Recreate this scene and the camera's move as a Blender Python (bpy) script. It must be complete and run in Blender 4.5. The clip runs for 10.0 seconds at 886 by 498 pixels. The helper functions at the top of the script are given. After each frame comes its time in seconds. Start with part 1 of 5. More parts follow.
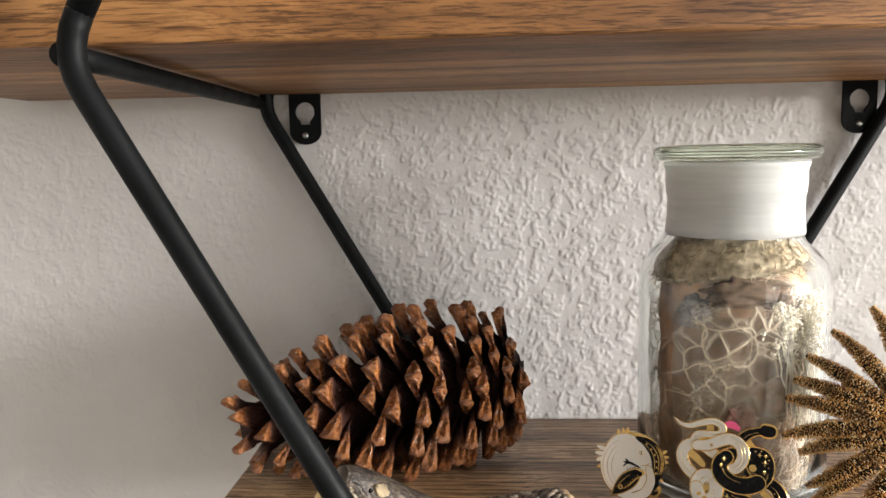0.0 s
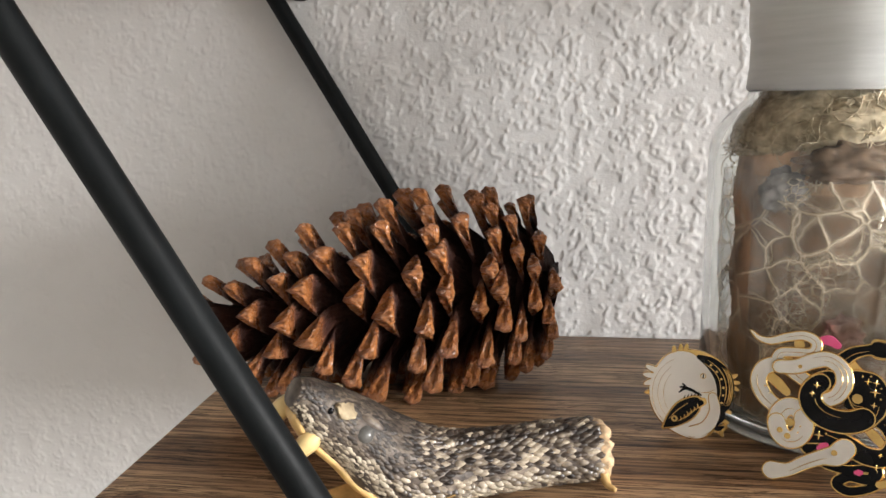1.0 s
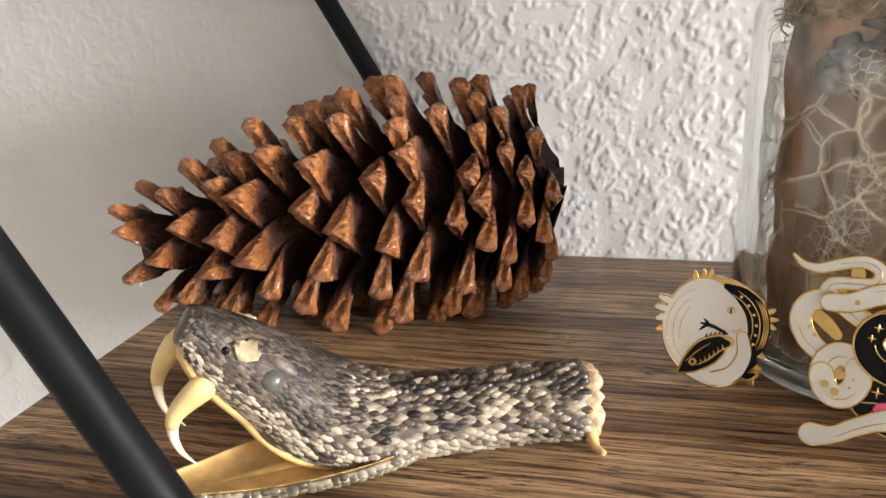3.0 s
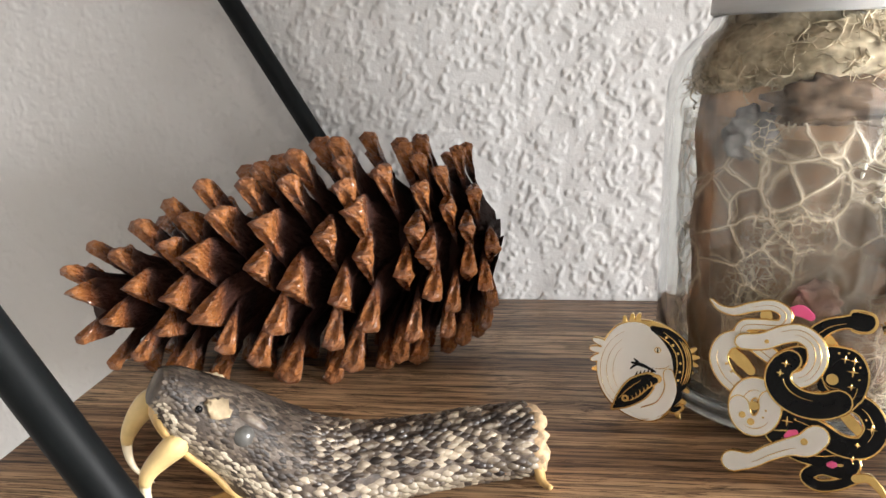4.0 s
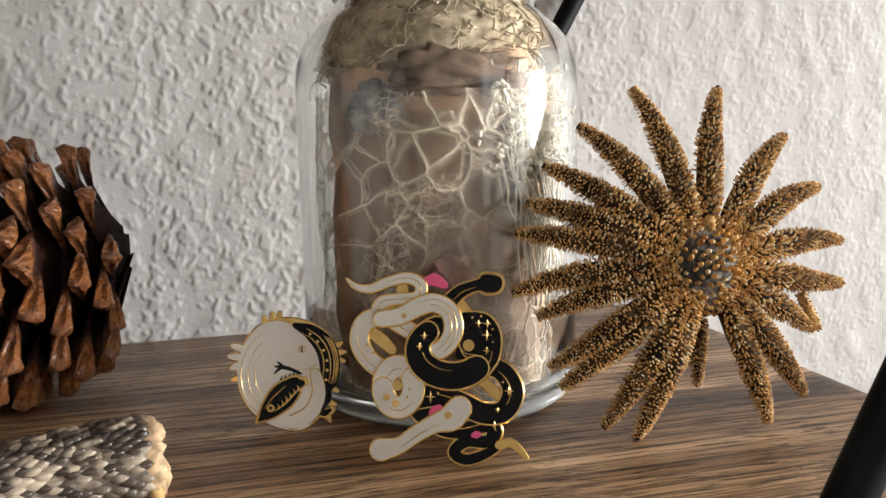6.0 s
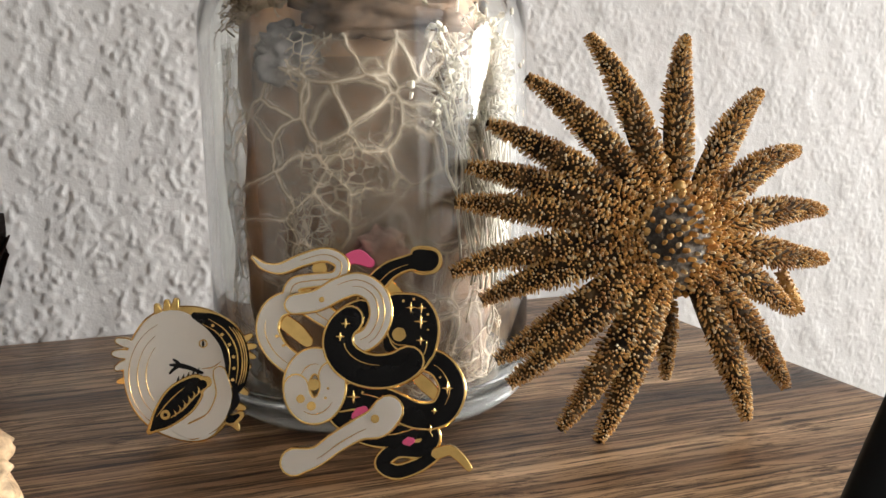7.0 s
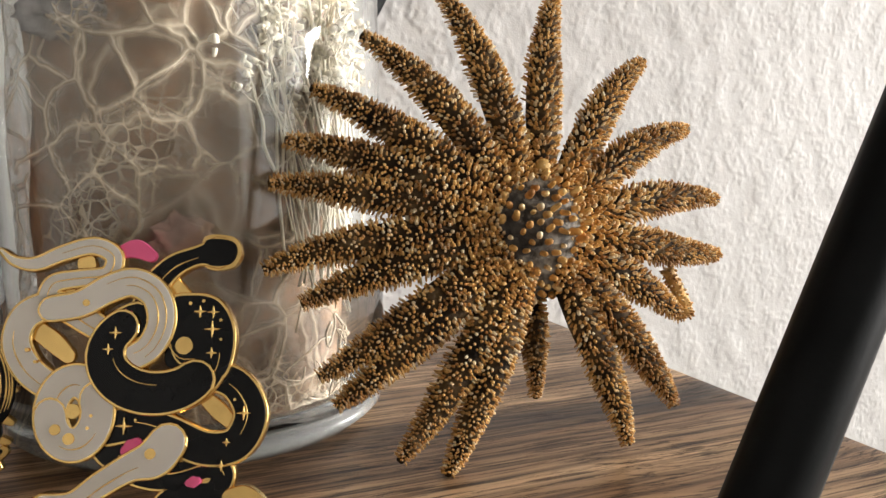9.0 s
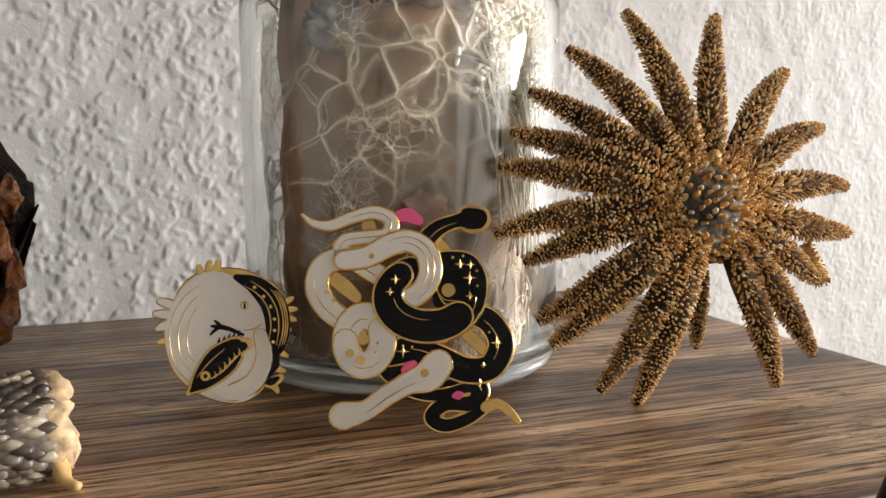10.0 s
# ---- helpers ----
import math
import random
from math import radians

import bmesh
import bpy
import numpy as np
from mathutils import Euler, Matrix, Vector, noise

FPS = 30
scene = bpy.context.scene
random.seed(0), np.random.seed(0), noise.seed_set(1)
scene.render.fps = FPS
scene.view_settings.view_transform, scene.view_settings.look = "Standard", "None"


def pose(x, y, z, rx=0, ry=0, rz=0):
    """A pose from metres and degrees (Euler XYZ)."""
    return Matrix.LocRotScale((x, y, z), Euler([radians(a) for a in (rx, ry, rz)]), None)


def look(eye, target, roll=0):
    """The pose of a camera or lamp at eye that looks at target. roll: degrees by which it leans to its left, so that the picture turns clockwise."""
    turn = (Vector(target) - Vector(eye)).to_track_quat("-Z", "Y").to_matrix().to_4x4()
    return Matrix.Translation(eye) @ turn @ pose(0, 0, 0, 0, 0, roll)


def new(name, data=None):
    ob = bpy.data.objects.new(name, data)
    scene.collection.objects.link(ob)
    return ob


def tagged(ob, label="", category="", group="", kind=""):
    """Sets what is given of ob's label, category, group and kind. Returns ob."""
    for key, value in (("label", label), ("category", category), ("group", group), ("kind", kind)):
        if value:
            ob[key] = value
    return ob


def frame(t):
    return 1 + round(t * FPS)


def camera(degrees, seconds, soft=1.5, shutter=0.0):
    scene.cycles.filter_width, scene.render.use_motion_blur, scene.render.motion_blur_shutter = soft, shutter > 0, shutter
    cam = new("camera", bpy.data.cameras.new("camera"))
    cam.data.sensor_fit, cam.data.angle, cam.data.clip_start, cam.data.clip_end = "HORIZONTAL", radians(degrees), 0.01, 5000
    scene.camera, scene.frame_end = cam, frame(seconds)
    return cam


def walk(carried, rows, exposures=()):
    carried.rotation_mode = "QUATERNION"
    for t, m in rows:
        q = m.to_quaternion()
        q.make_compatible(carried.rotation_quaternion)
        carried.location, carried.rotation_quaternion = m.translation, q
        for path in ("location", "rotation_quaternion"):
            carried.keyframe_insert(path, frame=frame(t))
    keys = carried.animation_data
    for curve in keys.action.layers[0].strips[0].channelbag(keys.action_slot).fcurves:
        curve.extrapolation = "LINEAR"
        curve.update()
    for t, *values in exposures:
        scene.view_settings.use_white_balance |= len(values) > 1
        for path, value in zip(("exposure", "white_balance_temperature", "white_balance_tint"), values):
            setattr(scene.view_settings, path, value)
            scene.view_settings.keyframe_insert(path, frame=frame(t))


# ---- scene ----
cam = camera(59.27, 10.0)
PATH = [
    (0, (0.0409, -0.3767, 0.1313), (0.0283, -0.1786, 0.1070), -1.13),
    (0.5, (0.0373, -0.3502, 0.1147), (0.0208, -0.1535, 0.0825), -1.20),
    (1, (0.0545, -0.3137, 0.1018), (0.0248, -0.1200, 0.0613), -1.35),
    (1.5, (0.0712, -0.2815, 0.0963), (0.0308, -0.0918, 0.0474), -1.68),
    (2, (0.0731, -0.2660, 0.0899), (0.0274, -0.0797, 0.0331), -1.89),
    (3.5, (0.0682, -0.2700, 0.0882), (0.0273, -0.0840, 0.0270), -1.97),
    (4, (0.0669, -0.2792, 0.0967), (0.0416, -0.0881, 0.0436), -1.84),
    (4.5, (0.0687, -0.2729, 0.0924), (0.0694, -0.0775, 0.0498), -1.74),
    (5, (0.0780, -0.2787, 0.0940), (0.1008, -0.0833, 0.0583), -1.60),
    (5.5, (0.0825, -0.2761, 0.0814), (0.1213, -0.0824, 0.0499), -1.20),
    (7, (0.0958, -0.2451, 0.0582), (0.1558, -0.0566, 0.0283), -1.00),
    (7.5, (0.1095, -0.2340, 0.0557), (0.1755, -0.0472, 0.0286), -0.92),
    (8, (0.1251, -0.2252, 0.0485), (0.1949, -0.0395, 0.0228), -1.09),
    (8.5, (0.1256, -0.2248, 0.0497), (0.1988, -0.0404, 0.0245), -0.95),
    (9, (0.1221, -0.2280, 0.0496), (0.1957, -0.0437, 0.0249), -0.63),
    (9.5, (0.1123, -0.2382, 0.0494), (0.1833, -0.0527, 0.0259), -0.46),
    (10, (0.0816, -0.2446, 0.0466), (0.1489, -0.0577, 0.0237), -0.07),
]
EXPOSURE = [(0.0, 0.02, 6350, 10), (0.5, 0.10, 6200, 10), (1.0, 0.10, 6200, 10), (2.0, 0.24, 6300, 10), (3.5, 0.38, 6200, 10), (4.5, 0.12, 6100, 10), (5.5, -0.20, 6200, 10), (7.0, -0.26, 6250, 10), (8.5, -0.26, 6350, 10), (10.0, -0.24, 6300, 10)]
walk(cam, [(t, look(eye, target, roll)) for t, eye, target, roll in PATH], EXPOSURE)

# ---- light: a bright window in the right-hand wall, an added, dimmer fill lamp behind the camera ----
world = bpy.data.worlds.new("sky")
scene.world = world
world.use_nodes = True
wn = world.node_tree
sky = wn.nodes.new("ShaderNodeTexSky")
sky.sky_type, sky.sun_disc = "NISHITA", False
sky.sun_elevation, sky.sun_rotation = radians(38), radians(75)
wn.links.new(sky.outputs[0], wn.nodes["Background"].inputs[0])
wn.nodes["Background"].inputs[1].default_value = 0.1

WIN_X = 4.5
WIN_Y0, WIN_Y1, WIN_Z0, WIN_Z1 = -2.25, -0.92, 0.0, 0.92
SIDE_W, BACK_W = 378.0, 8.5


def area_lamp(name, m, sx, sy, watts, colour):
    data = bpy.data.lights.new(name, "AREA")
    data.shape, data.size, data.size_y, data.energy, data.color = "RECTANGLE", sx, sy, watts, colour
    ob = new(name, data)
    ob.matrix_world = m
    return ob


wy, wz = (WIN_Y0 + WIN_Y1) / 2, (WIN_Z0 + WIN_Z1) / 2
area_lamp("window_light", pose(WIN_X - 0.01, wy, wz, 0, 90, 0), WIN_Z1 - WIN_Z0, WIN_Y1 - WIN_Y0, SIDE_W, (1.0, 0.97, 0.93))
# added fill lamp, no known source; lifts the shaded sides
area_lamp("room_fill_light", pose(1.70, -2.38, 0.35, 90, 0, 0), 1.3, 1.1, BACK_W, (1.0, 0.96, 0.91))


# ---- materials ----


class Mat:
    """A node material with a Principled shader and a few short-hands."""

    def __init__(self, name, rough=0.5, metal=0.0, coat=0.0):
        self.m = bpy.data.materials.new(name)
        self.m.use_nodes = True
        self.t = self.m.node_tree
        self.p = self.t.nodes["Principled BSDF"]
        self.p.inputs["Roughness"].default_value = rough
        self.p.inputs["Metallic"].default_value = metal
        self.p.inputs["Coat Weight"].default_value = coat
        self.c = self.t.nodes.new("ShaderNodeTexCoord")

    def node(self, kind, **values):
        n = self.t.nodes.new(kind)
        for k, v in values.items():
            n.inputs[k.replace("_", " ")].default_value = v
        return n

    def link(self, a, b):
        self.t.links.new(a, b)

    def coords(self, scale=(1, 1, 1), rot=(0, 0, 0)):
        n = self.t.nodes.new("ShaderNodeMapping")
        n.inputs["Scale"].default_value = scale
        n.inputs["Rotation"].default_value = rot
        self.link(self.c.outputs["Object"], n.inputs["Vector"])
        return n.outputs[0]

    def noise(self, scale, detail=4.0, vec=None, rough=0.55, distort=0.0):
        n = self.node("ShaderNodeTexNoise", Scale=scale, Detail=detail, Roughness=rough, Distortion=distort)
        self.link(vec if vec else self.c.outputs["Object"], n.inputs["Vector"])
        return n.outputs["Fac"]

    def ramp(self, fac, stops):
        n = self.t.nodes.new("ShaderNodeValToRGB")
        e = n.color_ramp.elements
        while len(e) < len(stops):
            e.new(0.5)
        for k, (at, col) in enumerate(stops):
            e[k].position, e[k].color = at, (*col, 1)
        self.link(fac, n.inputs[0])
        return n.outputs[0]

    def mix(self, fac, a, b, kind="MIX"):
        n = self.t.nodes.new("ShaderNodeMix")
        n.data_type, n.blend_type = "RGBA", kind
        for sock, v in ((n.inputs[0], fac), (n.inputs[6], a), (n.inputs[7], b)):
            if isinstance(v, (int, float)):
                sock.default_value = v
            elif isinstance(v, tuple):
                sock.default_value = (*v, 1)
            else:
                self.link(v, sock)
        return n.outputs[2]

    def maths(self, op, a, b=0.0):
        n = self.t.nodes.new("ShaderNodeMath")
        n.operation = op
        for sock, v in ((n.inputs[0], a), (n.inputs[1], b)):
            if isinstance(v, (int, float)):
                sock.default_value = v
            else:
                self.link(v, sock)
        return n.outputs[0]

    def colour(self, v):
        s = self.p.inputs["Base Color"]
        if isinstance(v, tuple):
            s.default_value = (*v, 1)
        else:
            self.link(v, s)
        return self

    def rough(self, v):
        self.link(v, self.p.inputs["Roughness"])
        return self

    def bump(self, height, strength=0.3, dist=0.0005):
        n = self.node("ShaderNodeBump", Strength=strength, Distance=dist)
        self.link(height, n.inputs["Height"])
        self.link(n.outputs[0], self.p.inputs["Normal"])
        return self

    def island(self):
        return self.t.nodes.new("ShaderNodeNewGeometry").outputs["Random Per Island"]

    def each(self):
        return self.t.nodes.new("ShaderNodeObjectInfo").outputs["Random"]


def paint_wall():
    k = Mat("wall_paint", 0.62)
    k.colour(k.ramp(k.noise(9.0, 5), [(0.3, (0.585, 0.57, 0.55)), (0.7, (0.645, 0.63, 0.61))]))
    k.bump(k.maths("ADD", k.noise(420, 3), k.maths("MULTIPLY", k.noise(1500, 2), 0.4)), 0.35, 0.0004)
    return k.m


def wood(name, dark, mid, light, rough, seed, contrast):
    """Stained plank with its grain along x."""
    k = Mat(name, rough)
    k.p.inputs["Specular IOR Level"].default_value = 0.36
    warp = k.noise(7.0, 3, k.coords((0.9, 1, 1)))
    base = k.node("ShaderNodeVectorMath")
    base.operation = "ADD"
    mp = k.coords((0.42 + 0.05 * seed, 10.0, 10.0), (0, 0, 0.05))
    k.link(mp, base.inputs[0])
    sh = k.node("ShaderNodeCombineXYZ")
    k.link(k.maths("MULTIPLY", warp, 0.3), sh.inputs[1])
    k.link(k.maths("MULTIPLY", warp, 0.28), sh.inputs[2])
    k.link(sh.outputs[0], base.inputs[1])
    v = base.outputs[0]
    broad = k.noise(5.0, 5, v, 0.6, 0.6)
    streak = k.noise(96.0, 8, v, 0.78, 0.15)
    fine = k.noise(1500, 4, k.coords((0.03, 1, 1)))
    wave = k.node("ShaderNodeTexWave", Scale=78.0, Distortion=3.2, Detail=3.0)
    wave.inputs["Detail Scale"].default_value, wave.inputs["Detail Roughness"].default_value = 0.35, 0.6
    wave.bands_direction = "Y"
    k.link(k.coords((0.05, 1, 1), (0, 0, 0.06)), wave.inputs["Vector"])
    rings = k.ramp(wave.outputs["Fac"], [(0.10, (0.22, 0.18, 0.155)), (0.34, (1, 1, 1))])
    col = k.ramp(broad, [(0.34, dark), (0.5, mid), (0.66, light)])
    lines = k.ramp(streak, [(0.42, (0.13, 0.095, 0.075)), (0.49, (1, 1, 1))])
    col = k.mix(contrast, col, lines, "MULTIPLY")
    col = k.mix(k.maths("MULTIPLY", k.ramp(broad, [(0.35, (1, 1, 1)), (0.65, (0.6, 0.6, 0.6))]), contrast * 0.85), col, rings, "MULTIPLY")
    pores = k.ramp(fine, [(0.40, (0.22, 0.19, 0.17)), (0.47, (1, 1, 1))])
    col = k.mix(0.75, col, pores, "MULTIPLY")
    k.colour(col)
    k.rough(k.ramp(streak, [(0.3, (rough + 0.2,) * 3), (0.7, (rough - 0.05,) * 3)]))
    k.bump(k.maths("ADD", streak, k.maths("MULTIPLY", fine, 0.6)), 0.14, 0.0005)
    return k.m


def plain(name, colour, rough=0.5, metal=0.0, scale=300, amount=0.25, bump=0.15, coat=0.0):
    k = Mat(name, rough, metal, coat)
    n = k.noise(scale, 4)
    lo = tuple(c * (1 - amount) for c in colour)
    hi = tuple(min(1, c * (1 + amount)) for c in colour)
    k.colour(k.ramp(n, [(0.3, lo), (0.7, hi)]))
    if bump:
        k.bump(n, bump, 0.0003)
    return k.m


def black_metal():
    k = Mat("black_powder_coat", 0.42, 0.0)
    k.p.inputs["Specular IOR Level"].default_value = 0.13
    n = k.noise(900, 3)
    k.colour(k.ramp(k.noise(60, 4), [(0.3, (0.003, 0.0036, 0.0038)), (0.75, (0.007, 0.0082, 0.0086))]))
    k.rough(k.ramp(k.noise(90, 3), [(0.3, (0.42,) * 3), (0.7, (0.56,) * 3)]))
    k.bump(n, 0.12, 0.0002)
    return k.m


def clear_glass(name, tint=(1, 1, 1), rough=0.0):
    k = Mat(name, rough)
    k.p.inputs["Transmission Weight"].default_value = 1.0
    k.p.inputs["IOR"].default_value = 1.47
    k.colour(tint)
    return k.m


def frosted_glass():
    k = Mat("ground_glass", 0.5)
    k.colour(k.ramp(k.noise(60, 3, k.coords((1, 1, 12))), [(0.3, (0.63, 0.645, 0.595)), (0.7, (0.72, 0.73, 0.685))]))
    k.p.inputs["Subsurface Weight"].default_value = 1.0
    k.p.inputs["Subsurface Radius"].default_value = (1.0, 1.0, 0.95)
    k.p.inputs["Subsurface Scale"].default_value = 0.012
    k.bump(k.noise(2200, 2), 0.2, 0.0001)
    return k.m


def cone_scale():
    k = Mat("cone_scale", 0.3, 0.0, 0.12)
    sep = k.t.nodes.new("ShaderNodeSeparateXYZ")
    k.link(k.c.outputs["Object"], sep.inputs[0])
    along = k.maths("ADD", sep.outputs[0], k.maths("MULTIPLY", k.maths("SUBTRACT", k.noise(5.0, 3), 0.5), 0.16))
    # maroon blades, darkened further towards the root for the shade between scales
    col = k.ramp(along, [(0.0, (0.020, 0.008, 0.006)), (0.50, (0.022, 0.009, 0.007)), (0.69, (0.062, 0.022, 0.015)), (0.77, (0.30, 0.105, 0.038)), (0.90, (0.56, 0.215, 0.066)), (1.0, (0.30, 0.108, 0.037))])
    spots = k.ramp(k.noise(11.0, 5), [(0.32, (0.62, 0.58, 0.56)), (0.5, (1, 1, 1))])
    col = k.mix(0.7, col, spots, "MULTIPLY")
    col = k.mix(k.maths("MULTIPLY", k.each(), 0.22), col, (0.10, 0.036, 0.018))
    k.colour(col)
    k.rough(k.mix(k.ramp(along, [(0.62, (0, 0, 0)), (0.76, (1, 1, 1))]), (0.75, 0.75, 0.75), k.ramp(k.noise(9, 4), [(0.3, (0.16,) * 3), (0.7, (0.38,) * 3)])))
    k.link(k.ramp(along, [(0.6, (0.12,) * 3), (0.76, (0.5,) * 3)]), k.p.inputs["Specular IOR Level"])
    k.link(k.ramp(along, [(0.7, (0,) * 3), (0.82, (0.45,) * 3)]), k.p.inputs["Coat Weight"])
    k.p.inputs["Coat Roughness"].default_value = 0.16
    k.bump(k.noise(11, 6, k.coords((1, 1.6, 1.6))), 0.6, 0.06)
    return k.m


def star_skin():
    k = Mat("star_skin", 0.85)
    k.p.inputs["Specular IOR Level"].default_value = 0.15
    col = k.ramp(k.noise(260, 5), [(0.32, (0.012, 0.008, 0.006)), (0.50, (0.045, 0.028, 0.014)), (0.64, (0.12, 0.075, 0.035)), (0.8, (0.28, 0.23, 0.17))])
    k.colour(col)
    k.bump(k.noise(900, 4), 0.6, 0.0004)
    return k.m


def star_spine():
    k = Mat("star_spine", 0.55)
    col = k.ramp(k.island(), [(0.0, (0.42, 0.195, 0.045)), (0.4, (0.70, 0.385, 0.105)), (0.75, (0.82, 0.53, 0.20)), (1.0, (0.90, 0.78, 0.54))])
    k.colour(k.mix(0.8, col, k.ramp(k.noise(150, 5), [(0.36, (0.40, 0.30, 0.21)), (0.54, (1, 1, 1))]), "MULTIPLY"))
    return k.m


def disc_skin():
    """Dark wrinkled skin with a dusting of pale grey."""
    k = Mat("star_disc_skin", 0.85)
    grain = k.ramp(k.noise(520, 5), [(0.35, (0.020, 0.016, 0.013)), (0.6, (0.075, 0.064, 0.054))])
    dust = k.ramp(k.maths("ADD", k.maths("MULTIPLY", k.noise(75, 3), 0.65), k.maths("MULTIPLY", k.noise(700, 4), 0.35)), [(0.49, (0, 0, 0)), (0.61, (1, 1, 1))])
    k.colour(k.mix(dust, grain, (0.36, 0.325, 0.275)))
    k.bump(k.noise(900, 4), 0.8, 0.0005)
    return k.m


def disc_knob():
    k = Mat("disc_knob", 0.6)
    col = k.ramp(k.island(), [(0.0, (0.50, 0.23, 0.055)), (0.4, (0.72, 0.40, 0.11)), (0.8, (0.78, 0.52, 0.20)), (1.0, (0.82, 0.70, 0.48))])
    k.colour(k.mix(0.7, col, k.ramp(k.noise(420, 4), [(0.38, (0.42, 0.33, 0.24)), (0.56, (1, 1, 1))]), "MULTIPLY"))
    k.bump(k.noise(1600, 3), 0.3, 0.0002)
    return k.m


def snake_skin():
    k = Mat("snake_skin", 0.5)
    col = k.ramp(k.noise(190, 4), [(0.3, (0.030, 0.022, 0.018)), (0.55, (0.13, 0.10, 0.078)), (0.75, (0.36, 0.30, 0.23))])
    k.colour(col)
    k.bump(k.noise(1500, 3), 0.4, 0.0003)
    return k.m


def snake_scales(name, shades):
    k = Mat(name, 0.32)
    blotch = k.noise(120, 3)
    pick = k.maths("ADD", k.maths("MULTIPLY", k.island(), 0.42), k.maths("MULTIPLY", blotch, 0.76))
    k.colour(k.ramp(pick, [(0.25 + 0.18 * n, c) for n, c in enumerate(shades)]))
    k.bump(k.noise(2500, 2), 0.2, 0.0002)
    return k.m


M_WALL = paint_wall()
M_SHELF = wood("dark_stained_wood", (0.075, 0.040, 0.022), (0.315, 0.183, 0.095), (0.72, 0.485, 0.275), 0.32, 0, 0.94)
M_SHELF_TOP = wood("brown_stained_wood", (0.15, 0.067, 0.022), (0.33, 0.155, 0.052), (0.55, 0.285, 0.105), 0.42, 1, 0.45)
M_BLACK = black_metal()
M_GLASS = clear_glass("clear_glass", (0.985, 1.0, 0.985))
M_GREEN_GLASS = clear_glass("greenish_glass", (0.86, 0.95, 0.80), 0.03)
M_FROST = frosted_glass()
M_CONE = cone_scale()
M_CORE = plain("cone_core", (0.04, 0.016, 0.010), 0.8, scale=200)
M_STAR = star_skin()
M_SPINE = star_spine()
M_SNAKE = snake_skin()
M_SCALES = snake_scales("back_scales", [(0.016, 0.011, 0.009), (0.042, 0.031, 0.025), (0.085, 0.062, 0.045), (0.50, 0.415, 0.31)])
M_HEAD = snake_scales("head_scales", [(0.010, 0.0075, 0.006), (0.026, 0.019, 0.0145), (0.052, 0.038, 0.028), (0.15, 0.115, 0.083)])
M_BELLY = snake_scales("belly_scales", [(0.045, 0.033, 0.025), (0.14, 0.108, 0.076), (0.29, 0.235, 0.168), (0.45, 0.385, 0.285)])
M_FLESH = plain("dried_flesh", (0.68, 0.44, 0.17), 0.45, scale=160, amount=0.35, bump=0.4)
M_HEAD.node_tree.nodes["Principled BSDF"].inputs["Roughness"].default_value = 0.5
M_FANG = plain("fang_ivory", (0.76, 0.56, 0.25), 0.3, scale=120, amount=0.2, bump=0.1)
M_FANG_TIP = plain("fang_tip", (0.72, 0.62, 0.44), 0.28, scale=120, amount=0.15, bump=0.1)
M_CUT = plain("dried_cut", (0.58, 0.40, 0.23), 0.7, scale=420, amount=0.6, bump=0.8)
M_EYE = plain("clouded_eye", (0.13, 0.125, 0.115), 0.12, scale=200, amount=0.3, bump=0.0, coat=0.6)
M_GOLD = plain("polished_gold", (0.83, 0.56, 0.20), 0.22, 1.0, scale=400, amount=0.12, bump=0.05)
M_WHITE = plain("white_enamel", (0.76, 0.72, 0.65), 0.24, scale=90, amount=0.05, bump=0.03)
M_INK = plain("black_enamel", (0.005, 0.005, 0.0055), 0.22, scale=90, amount=0.3, bump=0.03)
M_INK.node_tree.nodes["Principled BSDF"].inputs["Specular IOR Level"].default_value = 0.2
M_PINK = plain("pink_enamel", (0.86, 0.12, 0.30), 0.25, scale=90, amount=0.08, bump=0.0)
M_ROOM = plain("room_paint", (0.46, 0.445, 0.42), 0.7, scale=3, amount=0.05, bump=0.0)
M_FLOOR = plain("carpet", (0.20, 0.17, 0.14), 0.95, scale=60, amount=0.2, bump=0.3)

# ---- mesh helpers ----


def mesh_of(bm, name, smooth=True):
    me = bpy.data.meshes.new(name)
    bmesh.ops.recalc_face_normals(bm, faces=bm.faces[:])
    bm.to_mesh(me)
    bm.free()
    if smooth:
        me.shade_smooth()
    return me


def part(name, bm, material, parent=None, label="", smooth=True):
    """Links a bmesh, or a ready mesh, as one object under a thing or a part."""
    me = bm if isinstance(bm, bpy.types.Mesh) else mesh_of(bm, name, smooth)
    if not me.materials:
        me.materials.append(material)
    ob = new(name, me)
    if parent:
        ob.parent = parent
        ob.matrix_parent_inverse = Matrix.Identity(4)
    return tagged(ob, label)


def thing(name, m, label, category, group="", kind=""):
    ob = new(name)
    ob.empty_display_size = 0.01
    ob.matrix_world = m
    return tagged(ob, label, category, group, kind)


def arrays(verts, faces, name, smooth=True):
    me = bpy.data.meshes.new(name)
    me.from_pydata([tuple(v) for v in verts], [], [tuple(f) for f in faces])
    me.update()
    if smooth:
        me.shade_smooth()
    return me


def box(bm, x0, y0, z0, x1, y1, z1, bevel=0.0):
    made = bmesh.ops.create_cube(bm, size=1, matrix=Matrix.Translation(((x0 + x1) / 2, (y0 + y1) / 2, (z0 + z1) / 2)) @ Matrix.Diagonal((x1 - x0, y1 - y0, z1 - z0, 1)))
    if bevel:
        edges = list({e for v in made["verts"] for e in v.link_edges})
        bmesh.ops.bevel(bm, geom=edges, offset=bevel, segments=3, profile=0.5, affect="EDGES")
    return bm


